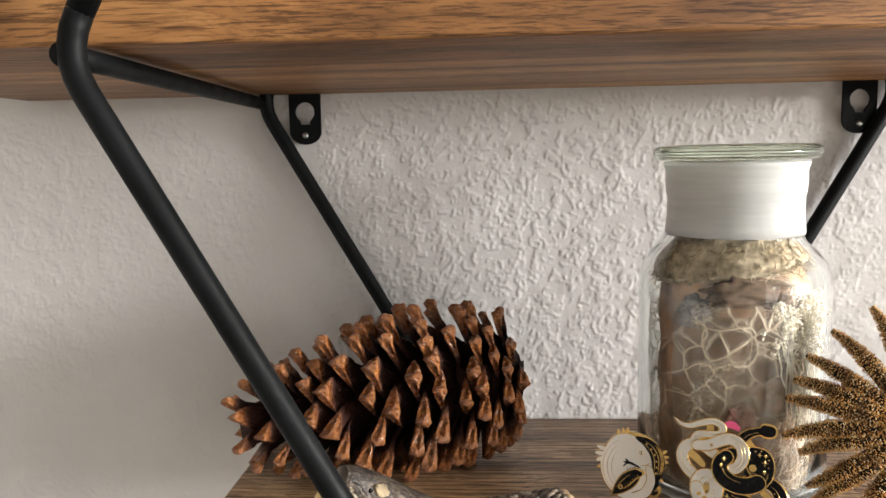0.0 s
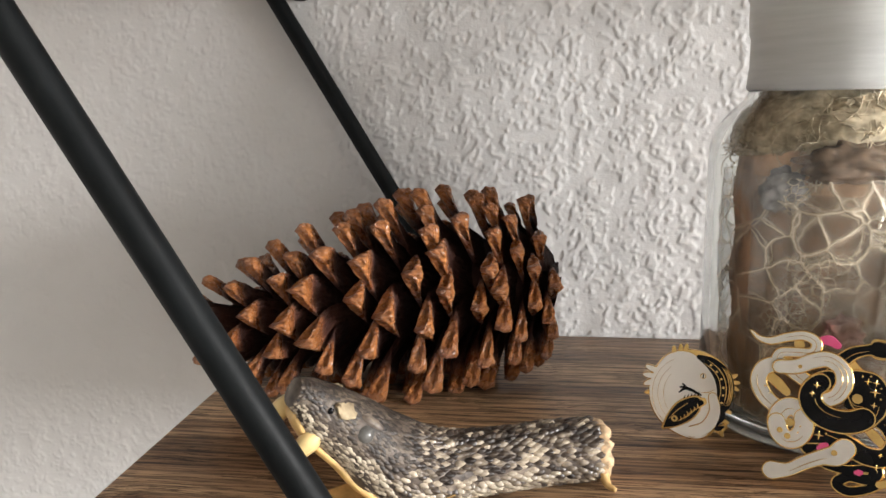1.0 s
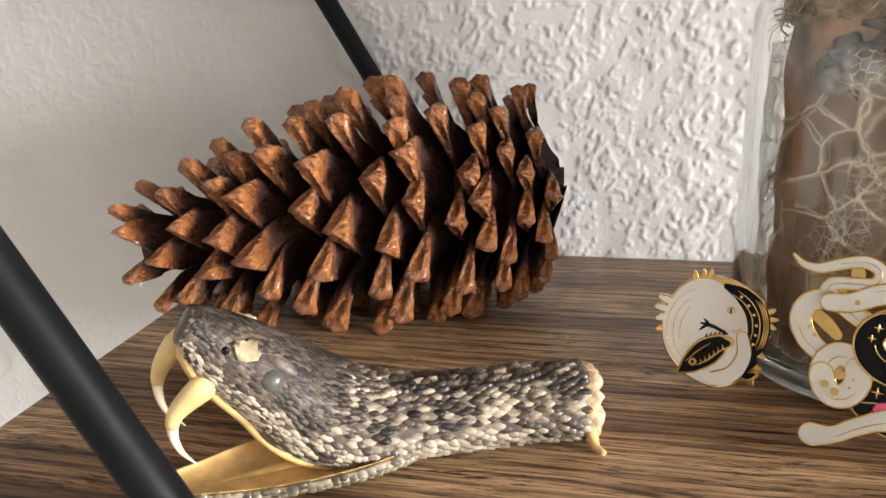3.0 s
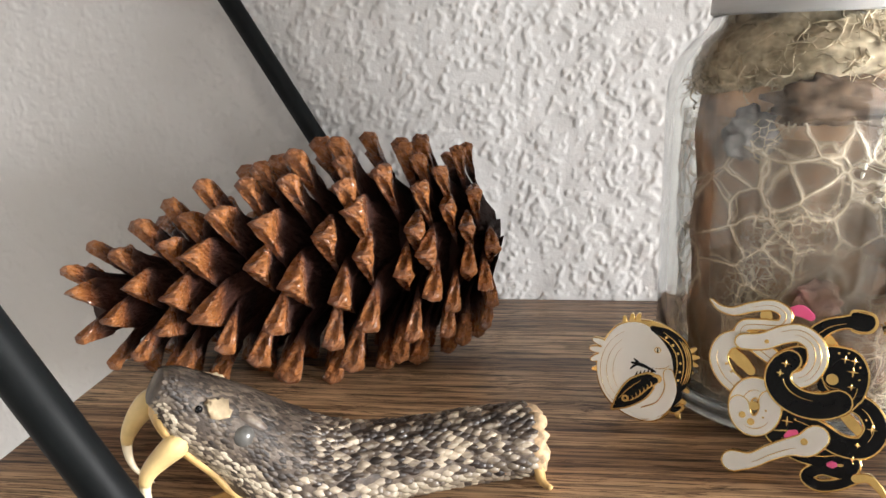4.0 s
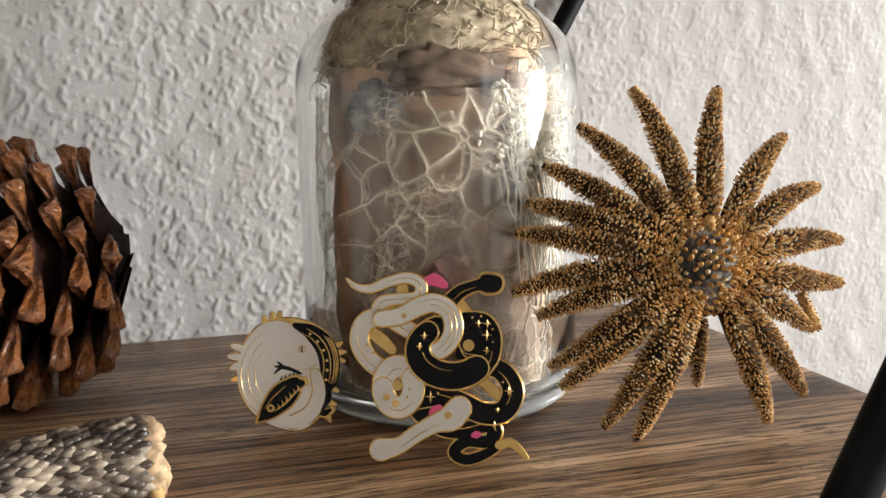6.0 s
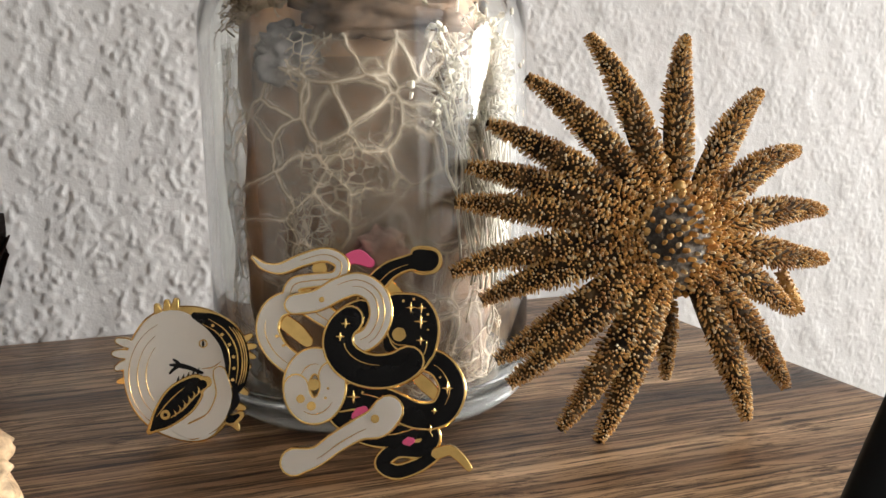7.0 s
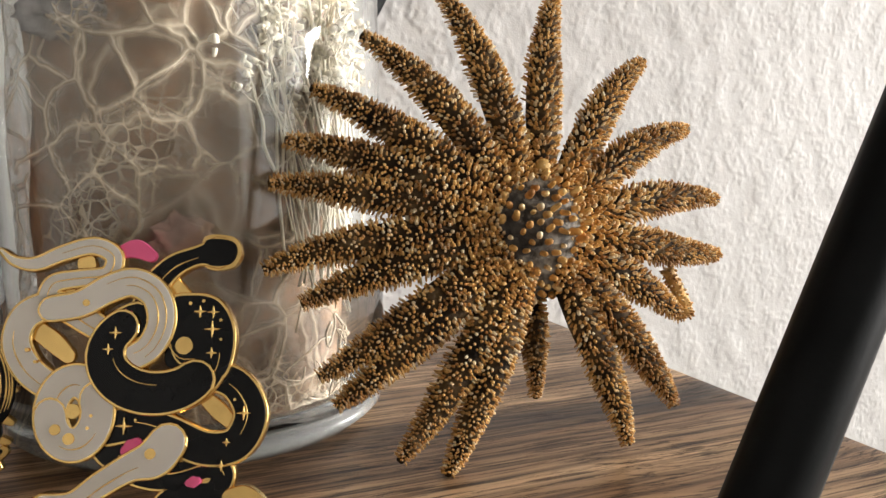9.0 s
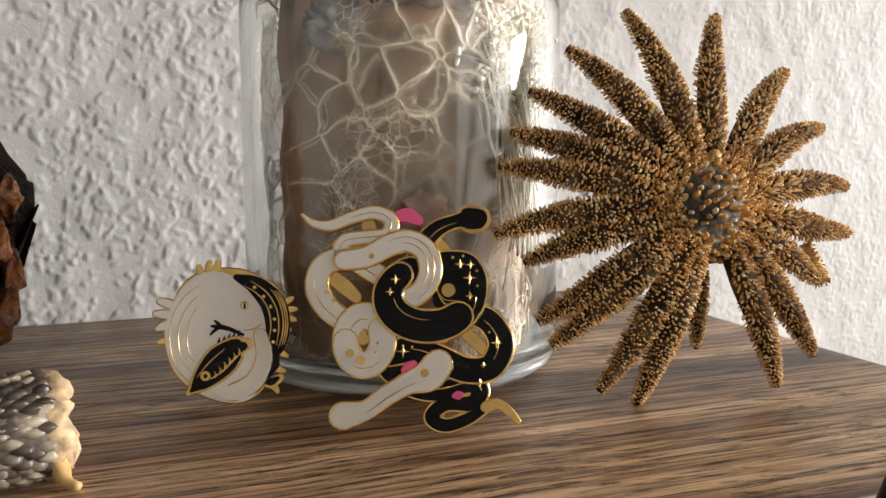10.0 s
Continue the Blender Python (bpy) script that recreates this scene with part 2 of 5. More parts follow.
def smooth_path(points, per=8, closed=False):
    """Catmull-Rom through control points of any dimension."""
    p = np.array(points, float)
    p = np.vstack([p[-1], p, p[0], p[1]]) if closed else np.vstack([2 * p[0] - p[1], p, 2 * p[-1] - p[-2]])
    out = []
    for k in range(1, len(p) - 2):
        a, b, c, d = p[k - 1 : k + 3]
        for t in np.arange(per) / per:
            out.append(0.5 * (2 * b + (c - a) * t + (2 * a - 5 * b + 4 * c - d) * t * t + (3 * b - a - 3 * c + d) * t**3))
    if not closed:
        out.append(p[-2])
    return np.array(out)


def tube(points, radii, sides=10):
    """Verts and faces of a round tube with closed ends."""
    p = np.array(points, float)
    r = np.broadcast_to(np.array(radii, float), (len(p),))
    tan = np.gradient(p, axis=0)
    tan /= np.linalg.norm(tan, axis=1)[:, None] + 1e-12
    side = np.cross(tan[0], (0.3, 0.2, 0.93) if abs(tan[0][2]) < 0.8 else (1, 0.2, 0.1))
    verts, faces = [], []
    for k in range(len(p)):
        side = side - tan[k] * (side @ tan[k])
        side /= np.linalg.norm(side)
        other = np.cross(tan[k], side)
        for a in np.arange(sides) * 2 * np.pi / sides:
            verts.append(p[k] + r[k] * (np.cos(a) * side + np.sin(a) * other))
        if k:
            o = (k - 1) * sides
            for j in range(sides):
                n = (j + 1) % sides
                faces.append((o + j, o + n, o + sides + n, o + sides + j))
    faces.append(tuple(range(sides))[::-1])
    faces.append(tuple(range((len(p) - 1) * sides, len(p) * sides)))
    return verts, faces


class Heap:
    """Collects many small pieces into one mesh."""

    def __init__(self):
        self.v, self.f = [], []

    def add(self, verts, faces):
        o = len(self.v)
        self.v.extend(map(tuple, verts))
        self.f.extend(tuple(o + i for i in f) for f in faces)
        return self

    def mesh(self, name, smooth=True):
        return arrays(self.v, self.f, name, smooth)


def lathe(profile, segs=72):
    """A solid of revolution about z from (radius, height) pairs; a closed loop if it comes back to its start."""
    verts, faces = [], []
    n = len(profile)
    for a in np.arange(segs) * 2 * np.pi / segs:
        verts += [(r * np.cos(a), r * np.sin(a), z) for r, z in profile]
    for s in range(segs):
        o, q = s * n, ((s + 1) % segs) * n
        for k in range(n - 1):
            faces.append((o + k, q + k, q + k + 1, o + k + 1))
    return verts, faces


def knob(c, axis, r, length, sides=6):
    """A blunt little spine: a short tapered stub with a round head."""
    c, axis = np.array(c), np.array(axis) / (np.linalg.norm(axis) + 1e-12)
    side = np.cross(axis, (0.31, 0.77, 0.55))
    side /= np.linalg.norm(side)
    other = np.cross(axis, side)
    verts, faces = [], []
    rings = ((0.0, 1.0), (0.45, 0.92), (0.82, 0.80), (1.0, 0.42))
    for h, w in rings:
        for a in np.arange(sides) * 2 * np.pi / sides:
            verts.append(c + axis * h * length + r * w * (np.cos(a) * side + np.sin(a) * other))
    for k in range(len(rings) - 1):
        for j in range(sides):
            n = (j + 1) % sides
            faces.append((k * sides + j, k * sides + n, (k + 1) * sides + n, (k + 1) * sides + j))
    faces.append(tuple(range((len(rings) - 1) * sides, len(rings) * sides)))
    return verts, faces


# ---- the room ----


def band_noise(nx, nz, cell, wave, spread, seed):
    """Band-limited random relief, unit deviation, wave in metres."""
    g = np.random.default_rng(seed).standard_normal((nz, nx))
    fz, fx = np.fft.fftfreq(nz, cell)[:, None], np.fft.fftfreq(nx, cell)[None]
    fr = np.sqrt(fx**2 + fz**2)
    h = np.fft.ifft2(np.fft.fft2(g) * np.exp(-(((fr - 1 / wave) * spread) ** 2))).real
    return h / h.std()


def step(x, a, b):
    t = np.clip((x - a) / (b - a), 0, 1)
    return t * t * (3 - 2 * t)


def textured_wall():
    """Knock-down plaster: flattened splats with soft rims on a nearly smooth ground."""
    cell, x0, x1, z0, z1 = 0.0006, -0.25, 0.46, -0.12, 0.175
    nx, nz = int((x1 - x0) / cell), int((z1 - z0) / cell)
    a = band_noise(nx, nz, cell, 0.0102, 0.0068, 3)
    b = band_noise(nx, nz, cell, 0.0046, 0.0032, 4)
    c = band_noise(nx, nz, cell, 0.026, 0.02, 5)
    d = band_noise(nx, nz, cell, 0.0060, 0.0040, 6)
    e = band_noise(nx, nz, cell, 0.0022, 0.0014, 8)
    field = a * 0.72 + b * 0.58 + c * 0.42
    xs, zs = x0 + cell * np.arange(nx), z0 + cell * np.arange(nz)
    fade = 1 - 0.50 * step(xs[None], 0.17, 0.25)
    fade = fade * (1 - 0.30 * step(-xs[None], 0.045, 0.085))
    splat = step(field, 0.22, 0.66)
    worm = np.exp(-((d + 0.25 * b) / 0.30) ** 2) * step(c, -0.5, 0.5) * (1 - splat)
    h = fade * (0.00028 * splat + 0.00008 * worm + 0.00003 * splat * b + 0.000008 * e) + 0.00008 * c
    verts = np.stack([np.broadcast_to(xs, (nz, nx)), -h, np.broadcast_to(zs[:, None], (nz, nx))], -1).reshape(-1, 3)
    i = (np.arange(nz - 1)[:, None] * nx + np.arange(nx - 1)).reshape(-1)
    quads = np.stack([i, i + 1, i + nx + 1, i + nx], -1)
    me = bpy.data.meshes.new("wall_plaster")
    me.vertices.add(len(verts))
    me.vertices.foreach_set("co", verts.astype(np.float32).ravel())
    me.loops.add(quads.size)
    me.loops.foreach_set("vertex_index", quads.astype(np.int32).ravel())
    me.polygons.add(len(quads))
    me.polygons.foreach_set("loop_start", np.arange(0, quads.size, 4, dtype=np.int32))
    me.update(calc_edges=True)
    me.shade_smooth()
    return me


def structure(name, boxes, material, label):
    bm = bmesh.new()
    for b in boxes:
        box(bm, *b)
    ob = part(name, bm, material, smooth=False)
    return tagged(ob, label, "wall", kind="structure")


back = structure("wall_back", [(-1.7, 0.0012, -1.3, WIN_X, 0.12, 1.25)], M_WALL, "off-white painted wall behind the wall shelf")
part("plaster_texture", textured_wall(), M_WALL, back)
structure("wall_right", [
    (WIN_X, -2.4, -1.3, WIN_X + 0.12, WIN_Y0, 1.25), (WIN_X, WIN_Y1, -1.3, WIN_X + 0.12, 0.12, 1.25),
    (WIN_X, WIN_Y0, -1.3, WIN_X + 0.12, WIN_Y1, WIN_Z0), (WIN_X, WIN_Y0, WIN_Z1, WIN_X + 0.12, WIN_Y1, 1.25)], M_ROOM, "pale painted side wall with a window opening")
structure("wall_left", [(-1.82, -2.4, -1.3, -1.7, 0.12, 1.25)], M_ROOM, "pale painted far side wall of the room")
# unseen wall; its opening is made only for the added fill lamp
structure("wall_front", [
    (-1.82, -2.52, -1.3, 1.0, -2.4, 1.25), (2.4, -2.52, -1.3, WIN_X + 0.12, -2.4, 1.25),
    (1.0, -2.52, -1.3, 2.4, -2.4, -0.25), (1.0, -2.52, 0.95, 2.4, -2.4, 1.25)], M_ROOM, "unseen pale painted wall with a wide opening for the fill lamp")
tagged(structure("floor", [(-1.82, -2.52, -1.4, WIN_X + 0.12, 0.12, -1.3)], M_FLOOR, "beige carpeted room floor below the shelf"), category="floor")
tagged(structure("ceiling", [(-1.82, -2.52, 1.25, WIN_X + 0.12, 0.12, 1.35)], M_ROOM, "white painted flat room ceiling"), category="ceiling")

# ---- the wall shelf: two planks in a hexagonal black rod frame ----
TOP_Z, FRONT_Y, ROD = 0.1608, -0.1888, 0.0034
LOW_X0, LOW_X1 = -0.0652, 0.2350


def skew(x):
    """The boards and the frame run slightly out of square with the wall."""
    return 0.040 * x


def plank(name, x0, x1, y0, y1, z0, z1, material, label, seed):
    """A sawn plank with softened, slightly uneven edges."""
    bm = bmesh.new()
    box(bm, x0, y0, z0, x1, y1, z1)
    bmesh.ops.subdivide_edges(bm, edges=[e for e in bm.edges if abs((e.verts[0].co - e.verts[1].co).x) > 0.05], cuts=60)
    long = [e for e in bm.edges if abs(abs(e.verts[0].co.x - e.verts[1].co.x)) > 1e-4 and len(e.link_faces) == 2 and e.calc_face_angle(0) > 1]
    ends = [e for e in bm.edges if e.calc_face_angle(0) > 1 and e not in long]
    bmesh.ops.bevel(bm, geom=long + ends, offset=0.0011, segments=3, profile=0.5, affect="EDGES")
    for v in bm.verts:
        n = noise.noise_vector(v.co * 22 + Vector((seed, 0, 0)))
        edge = 1.0 if (v.co.y < y0 + 0.003 or v.co.x < x0 + 0.003 or v.co.x > x1 - 0.003) else 0.0
        v.co += Vector((n.x * 0.0007, n.y * 0.0007, 0)) * edge
        v.co.y += skew(v.co.x) * v.co.y / y0
    ob = part(name, bm, material)
    return tagged(ob, label, "shelf board")


plank("lower_shelf_board", LOW_X0, LOW_X1, -0.1738, -0.0006, -0.019, 0.0, M_SHELF, "dark stained wooden shelf board with streaky grain", 1.0)
plank("upper_shelf_board", -0.185, 0.345, -0.1738, -0.0006, TOP_Z, TOP_Z + 0.02, M_SHELF_TOP, "brown stained wooden shelf board above the objects", 5.0)


def rod_part(name, points, parent, radius=ROD, per=6, sides=14):
    v, f = tube(smooth_path(points, per), radius, sides)
    return part(name, arrays(v, f, name), M_BLACK, parent)


def rounded(a, corner, b, r=0.011):
    """Points that pass a corner along a small bend."""
    a, c, b = map(np.array, (a, corner, b))
    u, w = (a - c) / np.linalg.norm(a - c), (b - c) / np.linalg.norm(b - c)
    p, q = c + u * r, c + w * r
    return [(1 - t) ** 2 * p + 2 * t * (1 - t) * c + t * t * q for t in (0, 0.2, 0.4, 0.6, 0.8, 1)]


frame_ob = thing("shelf_frame", pose(0, 0, TOP_Z), "black powder-coated steel rod frame holding two shelf boards", "shelf frame")


def hexagon(name, y, ring, parent, lean):
    """One bent hexagonal rod loop, widest under the upper board."""
    pts = []
    for k in range(6):
        a, c, b = ((ring[(k + s) % 6][0], y + lean * ring[(k + s) % 6][0], ring[(k + s) % 6][1]) for s in (-1, 0, 1))
        pts += rounded(a, c, b)
    pts.append(pts[0])
    pts = np.array(pts) - (0, 0, TOP_Z)
    v, f = tube(pts, ROD, 14)
    return part(name, arrays(v, f, name), M_BLACK, parent)


ZV, ZB, ZT = TOP_Z - ROD - 0.0005, -0.0230, 0.30
front_ring = [(-0.0620, ZV), (0.0385, ZB), (0.1449, ZB), (0.2369, ZV), (0.160, ZT), (0.016, ZT)]
back_ring = [(-0.0685, ZV), (0.0350, ZB), (0.1240, ZB), (0.2262, ZV), (0.150, ZT), (0.008, ZT)]
hexagon("front_loop", FRONT_Y, front_ring, frame_ob, 0.037)
hexagon("back_loop", -0.0055, back_ring, frame_ob, 0.0)
for k, z in ((0, ZV), (3, ZV), (1, ZB), (2, ZB)):
    xf, xb = front_ring[k][0], back_ring[k][0]
    yf = FRONT_Y + 0.037 * xf
    rod_part("cross_rod", [(xf, yf, z - TOP_Z), ((xf + xb) / 2, yf / 2, z - TOP_Z), (xb, -0.0055, z - TOP_Z)], frame_ob, 0.0030, 4)


def hanger(x, parent):
    """A keyhole hanging tab: a rounded plate with a slotted hole and a small screw."""
    w, h = 0.0076, 0.024
    outer = [(-w, 0.004), (-w, -h + w * 0.8)] + [(-w * math.cos(a), -h + w * 0.8 - w * 0.8 * math.sin(a)) for a in np.linspace(0.2, math.pi - 0.2, 9)] + [(w, -h + w * 0.8), (w, 0.004)]
    hole = [(0.0047 * math.cos(a), -0.0085 + 0.0047 * math.sin(a)) for a in np.linspace(-0.9, math.pi + 0.9, 14)] + [(-0.0022, -0.0135), (-0.0022, -0.0022 - 0.0122), (0.0022, -0.0144), (0.0022, -0.0135)]
    bm = bmesh.new()
    edges = []
    for loop in (outer, hole):
        vs = [bm.verts.new((px, 0, pz)) for px, pz in loop]
        edges += [bm.edges.new((vs[k], vs[(k + 1) % len(vs)])) for k in range(len(vs))]
    bmesh.ops.triangle_fill(bm, use_beauty=True, edges=edges)
    geo = bmesh.ops.extrude_face_region(bm, geom=bm.faces[:])
    for v in geo["geom"]:
        if isinstance(v, bmesh.types.BMVert):
            v.co.y -= 0.0016
    for v in bm.verts:
        v.co += Vector((x, -0.0022, 0))
    tab = part("hanging_tab", bm, M_BLACK, parent, smooth=False)
    v, f = knob((x, -0.0038, -0.0195), (0, -1, 0), 0.0016, 0.0011, 12)
    part("screw", arrays(v, f, "screw"), M_STEEL, tab, "small steel screw")


M_STEEL = plain("steel_screw", (0.45, 0.45, 0.44), 0.35, 1.0, scale=800, amount=0.2)
hanger(-0.0478, frame_ob)
hanger(0.2098, frame_ob)

# ---- glass jar with its dried curios ----
JX, JY, JR = 0.1334, -0.0732, 0.0352


def jar():
    t = thing("glass_jar", pose(JX, JY, 0.0), "clear glass apothecary jar with ground stopper holding dried curios", "jar")
    outer = [(0.0, 0.0006), (0.0300, 0.0004), (0.0322, 0.0006), (JR - 0.0008, 0.0026), (JR, 0.0060), (JR, 0.030), (JR, 0.060), (JR, 0.0790), (JR - 0.0004, 0.0835), (JR - 0.0022, 0.0886), (JR - 0.0058, 0.0930), (JR - 0.0094, 0.0962), (0.0248, 0.0985), (0.0242, 0.1010)]
    inner = [(0.0222, 0.1010), (0.0226, 0.0975), (0.0240, 0.0950), (JR - 0.0080, 0.0915), (JR - 0.0048, 0.0870), (JR - 0.0028, 0.0820), (JR - 0.0023, 0.0780), (JR - 0.0023, 0.060), (JR - 0.0023, 0.030), (JR - 0.0023, 0.008), (0.0320, 0.0066), (0.0300, 0.0058), (0.015, 0.0056), (0.0, 0.0056)]
    v, f = lathe(outer + inner, 96)
    body = part("body", arrays(v, f, "body"), M_GLASS, t)
    body.visible_shadow = False
    heel = [(0.0262, 0.0012), (0.0318, 0.0010), (0.0338, 0.0022), (0.0342, 0.0040), (0.0332, 0.0052), (0.0300, 0.0048), (0.0262, 0.0044), (0.0262, 0.0012)]
    v, f = lathe(heel, 72)
    part("heel", arrays(v, f, "heel"), M_HEEL, t, "pale thick glass heel")
    neck = [(0.0222, 0.1012), (0.0244, 0.1012), (0.0250, 0.0990), (0.0254, 0.0996), (0.0251, 0.1030), (0.0248, 0.1060), (0.0248, 0.1135), (0.0252, 0.1145), (0.0255, 0.1180), (0.0255, 0.1235), (0.0262, 0.1250), (0.0262, 0.1262), (0.0222, 0.1262), (0.0222, 0.1012)]
    v, f = lathe(neck, 72)
    part("neck", arrays(v, f, "neck"), M_FROST, t, "white frosted ground-glass neck")
    disc = [(0.0, 0.1268), (0.0262, 0.1266), (0.0292, 0.1272), (0.0302, 0.1290), (0.0300, 0.1312), (0.0284, 0.1324), (0.0200, 0.1328), (0.0, 0.1328)]
    v, f = lathe(disc, 72)
    stopper = part("stopper", arrays(v, f, "stopper"), M_GREEN_GLASS, t, "pale green glass stopper disc")
    stopper.visible_shadow = False
    plug = [(0.0, 0.1266), (0.0218, 0.1266), (0.0212, 0.1020), (0.0200, 0.1005), (0.0, 0.1000)]
    v, f = lathe(plug, 48)
    part("plug", arrays(v, f, "plug"), M_FROST, stopper, "frosted stopper plug")
    return t



M_HEEL = plain("pale_glass_heel", (0.88, 0.90, 0.83), 0.22, scale=90, amount=0.2, bump=0.2)
M_HEEL.node_tree.nodes["Principled BSDF"].inputs["Transmission Weight"].default_value = 0.8
jar()


def around(az, r, z):
    """A point in the jar: azimuth in degrees from the front towards the right."""
    a = radians(az)
    return np.array((JX + r * math.sin(a), JY - r * math.cos(a), z))


def film_material(name, colour, alpha):
    """Papery shed skin: thin, part see-through, with fine scale cells."""
    k = Mat(name, 0.45)
    k.p.inputs["Specular IOR Level"].default_value = 0.25
    wob = k.node("ShaderNodeVectorMath")
    wob.operation = "MULTIPLY_ADD"
    drift = k.node("ShaderNodeTexNoise", Scale=105.0, Detail=3.0)
    k.link(k.c.outputs["Object"], drift.inputs["Vector"])
    k.link(drift.outputs["Color"], wob.inputs[0])
    wob.inputs[1].default_value = (0.0052, 0.0052, 0.0052)
    k.link(k.c.outputs["Object"], wob.inputs[2])
    fine = k.node("ShaderNodeTexVoronoi", Scale=420.0)
    cells = k.node("ShaderNodeTexVoronoi", Scale=112.0)
    for n in (fine, cells):
        n.feature = "DISTANCE_TO_EDGE"
        k.link(wob.outputs[0], n.inputs["Vector"])
    border = k.ramp(cells.outputs["Distance"], [(0.0, (1, 1, 1)), (0.03, (0.62, 0.62, 0.62)), (0.08, (0.18, 0.18, 0.18)), (0.2, (0, 0, 0))])
    mesh_fade = k.ramp(k.noise(45, 2), [(0.45, (0, 0, 0)), (0.62, (1, 1, 1))])
    small = k.maths("MULTIPLY", k.ramp(fine.outputs["Distance"], [(0.03, (1, 1, 1)), (0.10, (0, 0, 0))]), mesh_fade)
    lo = tuple(c * 0.55 for c in colour)
    body = k.mix(k.ramp(k.noise(70, 5), [(0.3, (0, 0, 0)), (0.7, (1, 1, 1))]), lo, colour)
    domes = k.ramp(cells.outputs["Distance"], [(0.04, (1, 1, 1)), (0.34, (0.34, 0.28, 0.24))])
    body = k.mix(0.85, body, domes, "MULTIPLY")
    k.colour(k.mix(k.maths("MAXIMUM", border, small), body, (0.74, 0.63, 0.48)))
    tr, mixer = k.node("ShaderNodeBsdfTransparent"), k.node("ShaderNodeMixShader")
    veil = k.maths("MINIMUM", k.maths("ADD", k.maths("ADD", k.maths("MULTIPLY", border, k.ramp(k.noise(38, 2), [(0.36, (0.16,) * 3), (0.58, (0.62,) * 3)])), k.maths("MULTIPLY", small, 0.38)), k.maths("MULTIPLY", k.noise(55, 4), 2 * alpha - 0.1)), 0.95)
    k.link(veil, mixer.inputs[0])
    k.link(tr.outputs[0], mixer.inputs[1])
    k.link(k.p.outputs[0], mixer.inputs[2])
    out = k.t.nodes["Material Output"]
    k.link(mixer.outputs[0], out.inputs["Surface"])
    k.bump(k.maths("ADD", border, k.noise(160, 4)), 0.5, 0.0008)
    return k.m


M_FILM = film_material("shed_skin_film", (0.46, 0.33, 0.225), 0.24)
M_BACKFILM = plain("rolled_shed_skin", (0.36, 0.225, 0.135), 0.6, scale=80, amount=0.65, bump=0.6)
M_RIDGE = plain("shed_skin_ridge", (0.58, 0.49, 0.37), 0.4, scale=200, amount=0.2, bump=0.1)
M_MOSS = plain("tan_moss", (0.47, 0.385, 0.265), 0.85, scale=400, amount=0.4, bump=0.8)
M_FLOWER = plain("dried_white_flower", (0.86, 0.79, 0.65), 0.7, scale=500, amount=0.15, bump=0.2)
M_GREY = plain("grey_lichen", (0.16, 0.145, 0.135), 0.8, scale=300, amount=0.5, bump=0.8)
M_DARKMOSS = plain("dark_brown_moss", (0.12, 0.073, 0.042), 0.85, scale=350, amount=0.5, bump=0.8)
M_ROSE = plain("dried_rose", (0.42, 0.24, 0.19), 0.7, scale=200, amount=0.3, bump=0.4)


def rolled_skin():
    """A brown coil of old skin that fills the jar, with wavy folds."""
    verts, faces = [], []
    na, nz = 90, 46
    for j in range(nz):
        z = 0.0059 + 0.0850 * j / (nz - 1)
        for i in range(na):
            a = 2 * math.pi * i / na
            n = noise.noise(Vector((2.2 * math.cos(a), 2.2 * math.sin(a), z * 60)))
            m = noise.noise(Vector((7 * math.cos(a), 7 * math.sin(a), z * 25 + 9)))
            r = 0.0268 + 0.0022 * n + 0.0010 * m - (0.006 * max(0, j - nz + 6) / 6)
            verts.append((JX + r * math.sin(a), JY - r * math.cos(a), z))
    for j in range(nz - 1):
        for i in range(na):
            n = (i + 1) % na
            faces.append((j * na + i, j * na + n, (j + 1) * na + n, (j + 1) * na + i))
    faces.append(tuple(range(na))[::-1])
    faces.append(tuple(range((nz - 1) * na, nz * na)))
    ob = part("rolled_skin", arrays(verts, faces, "rolled_skin"), M_BACKFILM)
    return tagged(ob, "brown rolled dried skin filling the glass jar", "dried skin")


def shed_skin():
    """A loose papery sheet just inside the glass with a raised net of scale borders."""
    t = thing("shed_snakeskin", Matrix.Translation(around(0, 0.02, 0.0062)), "translucent tan papery shed snakeskin inside the glass jar", "shed skin")
    base = np.array(t.location)

    def at(a, z):
        n = noise.noise(Vector((a * 0.045, z * 70, 3.3)))
        m = noise.noise(Vector((a * 0.11, z * 160, 8.1)))
        return around(a, 0.0303 + 0.0013 * n + 0.0006 * m, z) - base

    verts, faces = [], []
    na, nz = 100, 50
    for j in range(nz):
        for i in range(na):
            verts.append(at(-170 + 205 * i / (na - 1), 0.0075 + 0.069 * j / (nz - 1)))
    for j in range(nz - 1):
        for i in range(na - 1):
            faces.append((j * na + i, j * na + i + 1, (j + 1) * na + i + 1, (j + 1) * na + i))
    part("sheet", arrays(verts, faces, "sheet"), M_FILM, t)
    verts = []
    for j in range(nz):
        for i in range(na):
            a, z = -60 + 130 * i / (na - 1), 0.006 + 0.066 * j / (nz - 1)
            n = noise.noise(Vector((a * 0.07, z * 90, 13.3)))
            verts.append(around(a, 0.0288 + 0.0009 * n + 0.0004 * noise.noise(Vector((a * 0.2, z * 300, 1.0))), z) - base)
    part("fold", arrays(verts, faces, "fold"), M_FILM, t)
    g = np.random.default_rng(21)
    scraps = Heap()
    for _ in range(12):
        a, z = g.uniform(15, 62), g.uniform(0.008, 0.022)
        pts = [at(a, z)]
        for _ in range(5):
            a, z = a + g.normal(0, 5), max(0.007, z + g.normal(0, 0.003))
            pts.append(at(a, z))
        scraps.add(*tube(smooth_path(pts, 3), g.uniform(0.00007, 0.00022), 5))
    part("torn_shreds", scraps.mesh("torn_shreds"), M_RIDGE, t, "torn whitish shreds of skin")
    return t


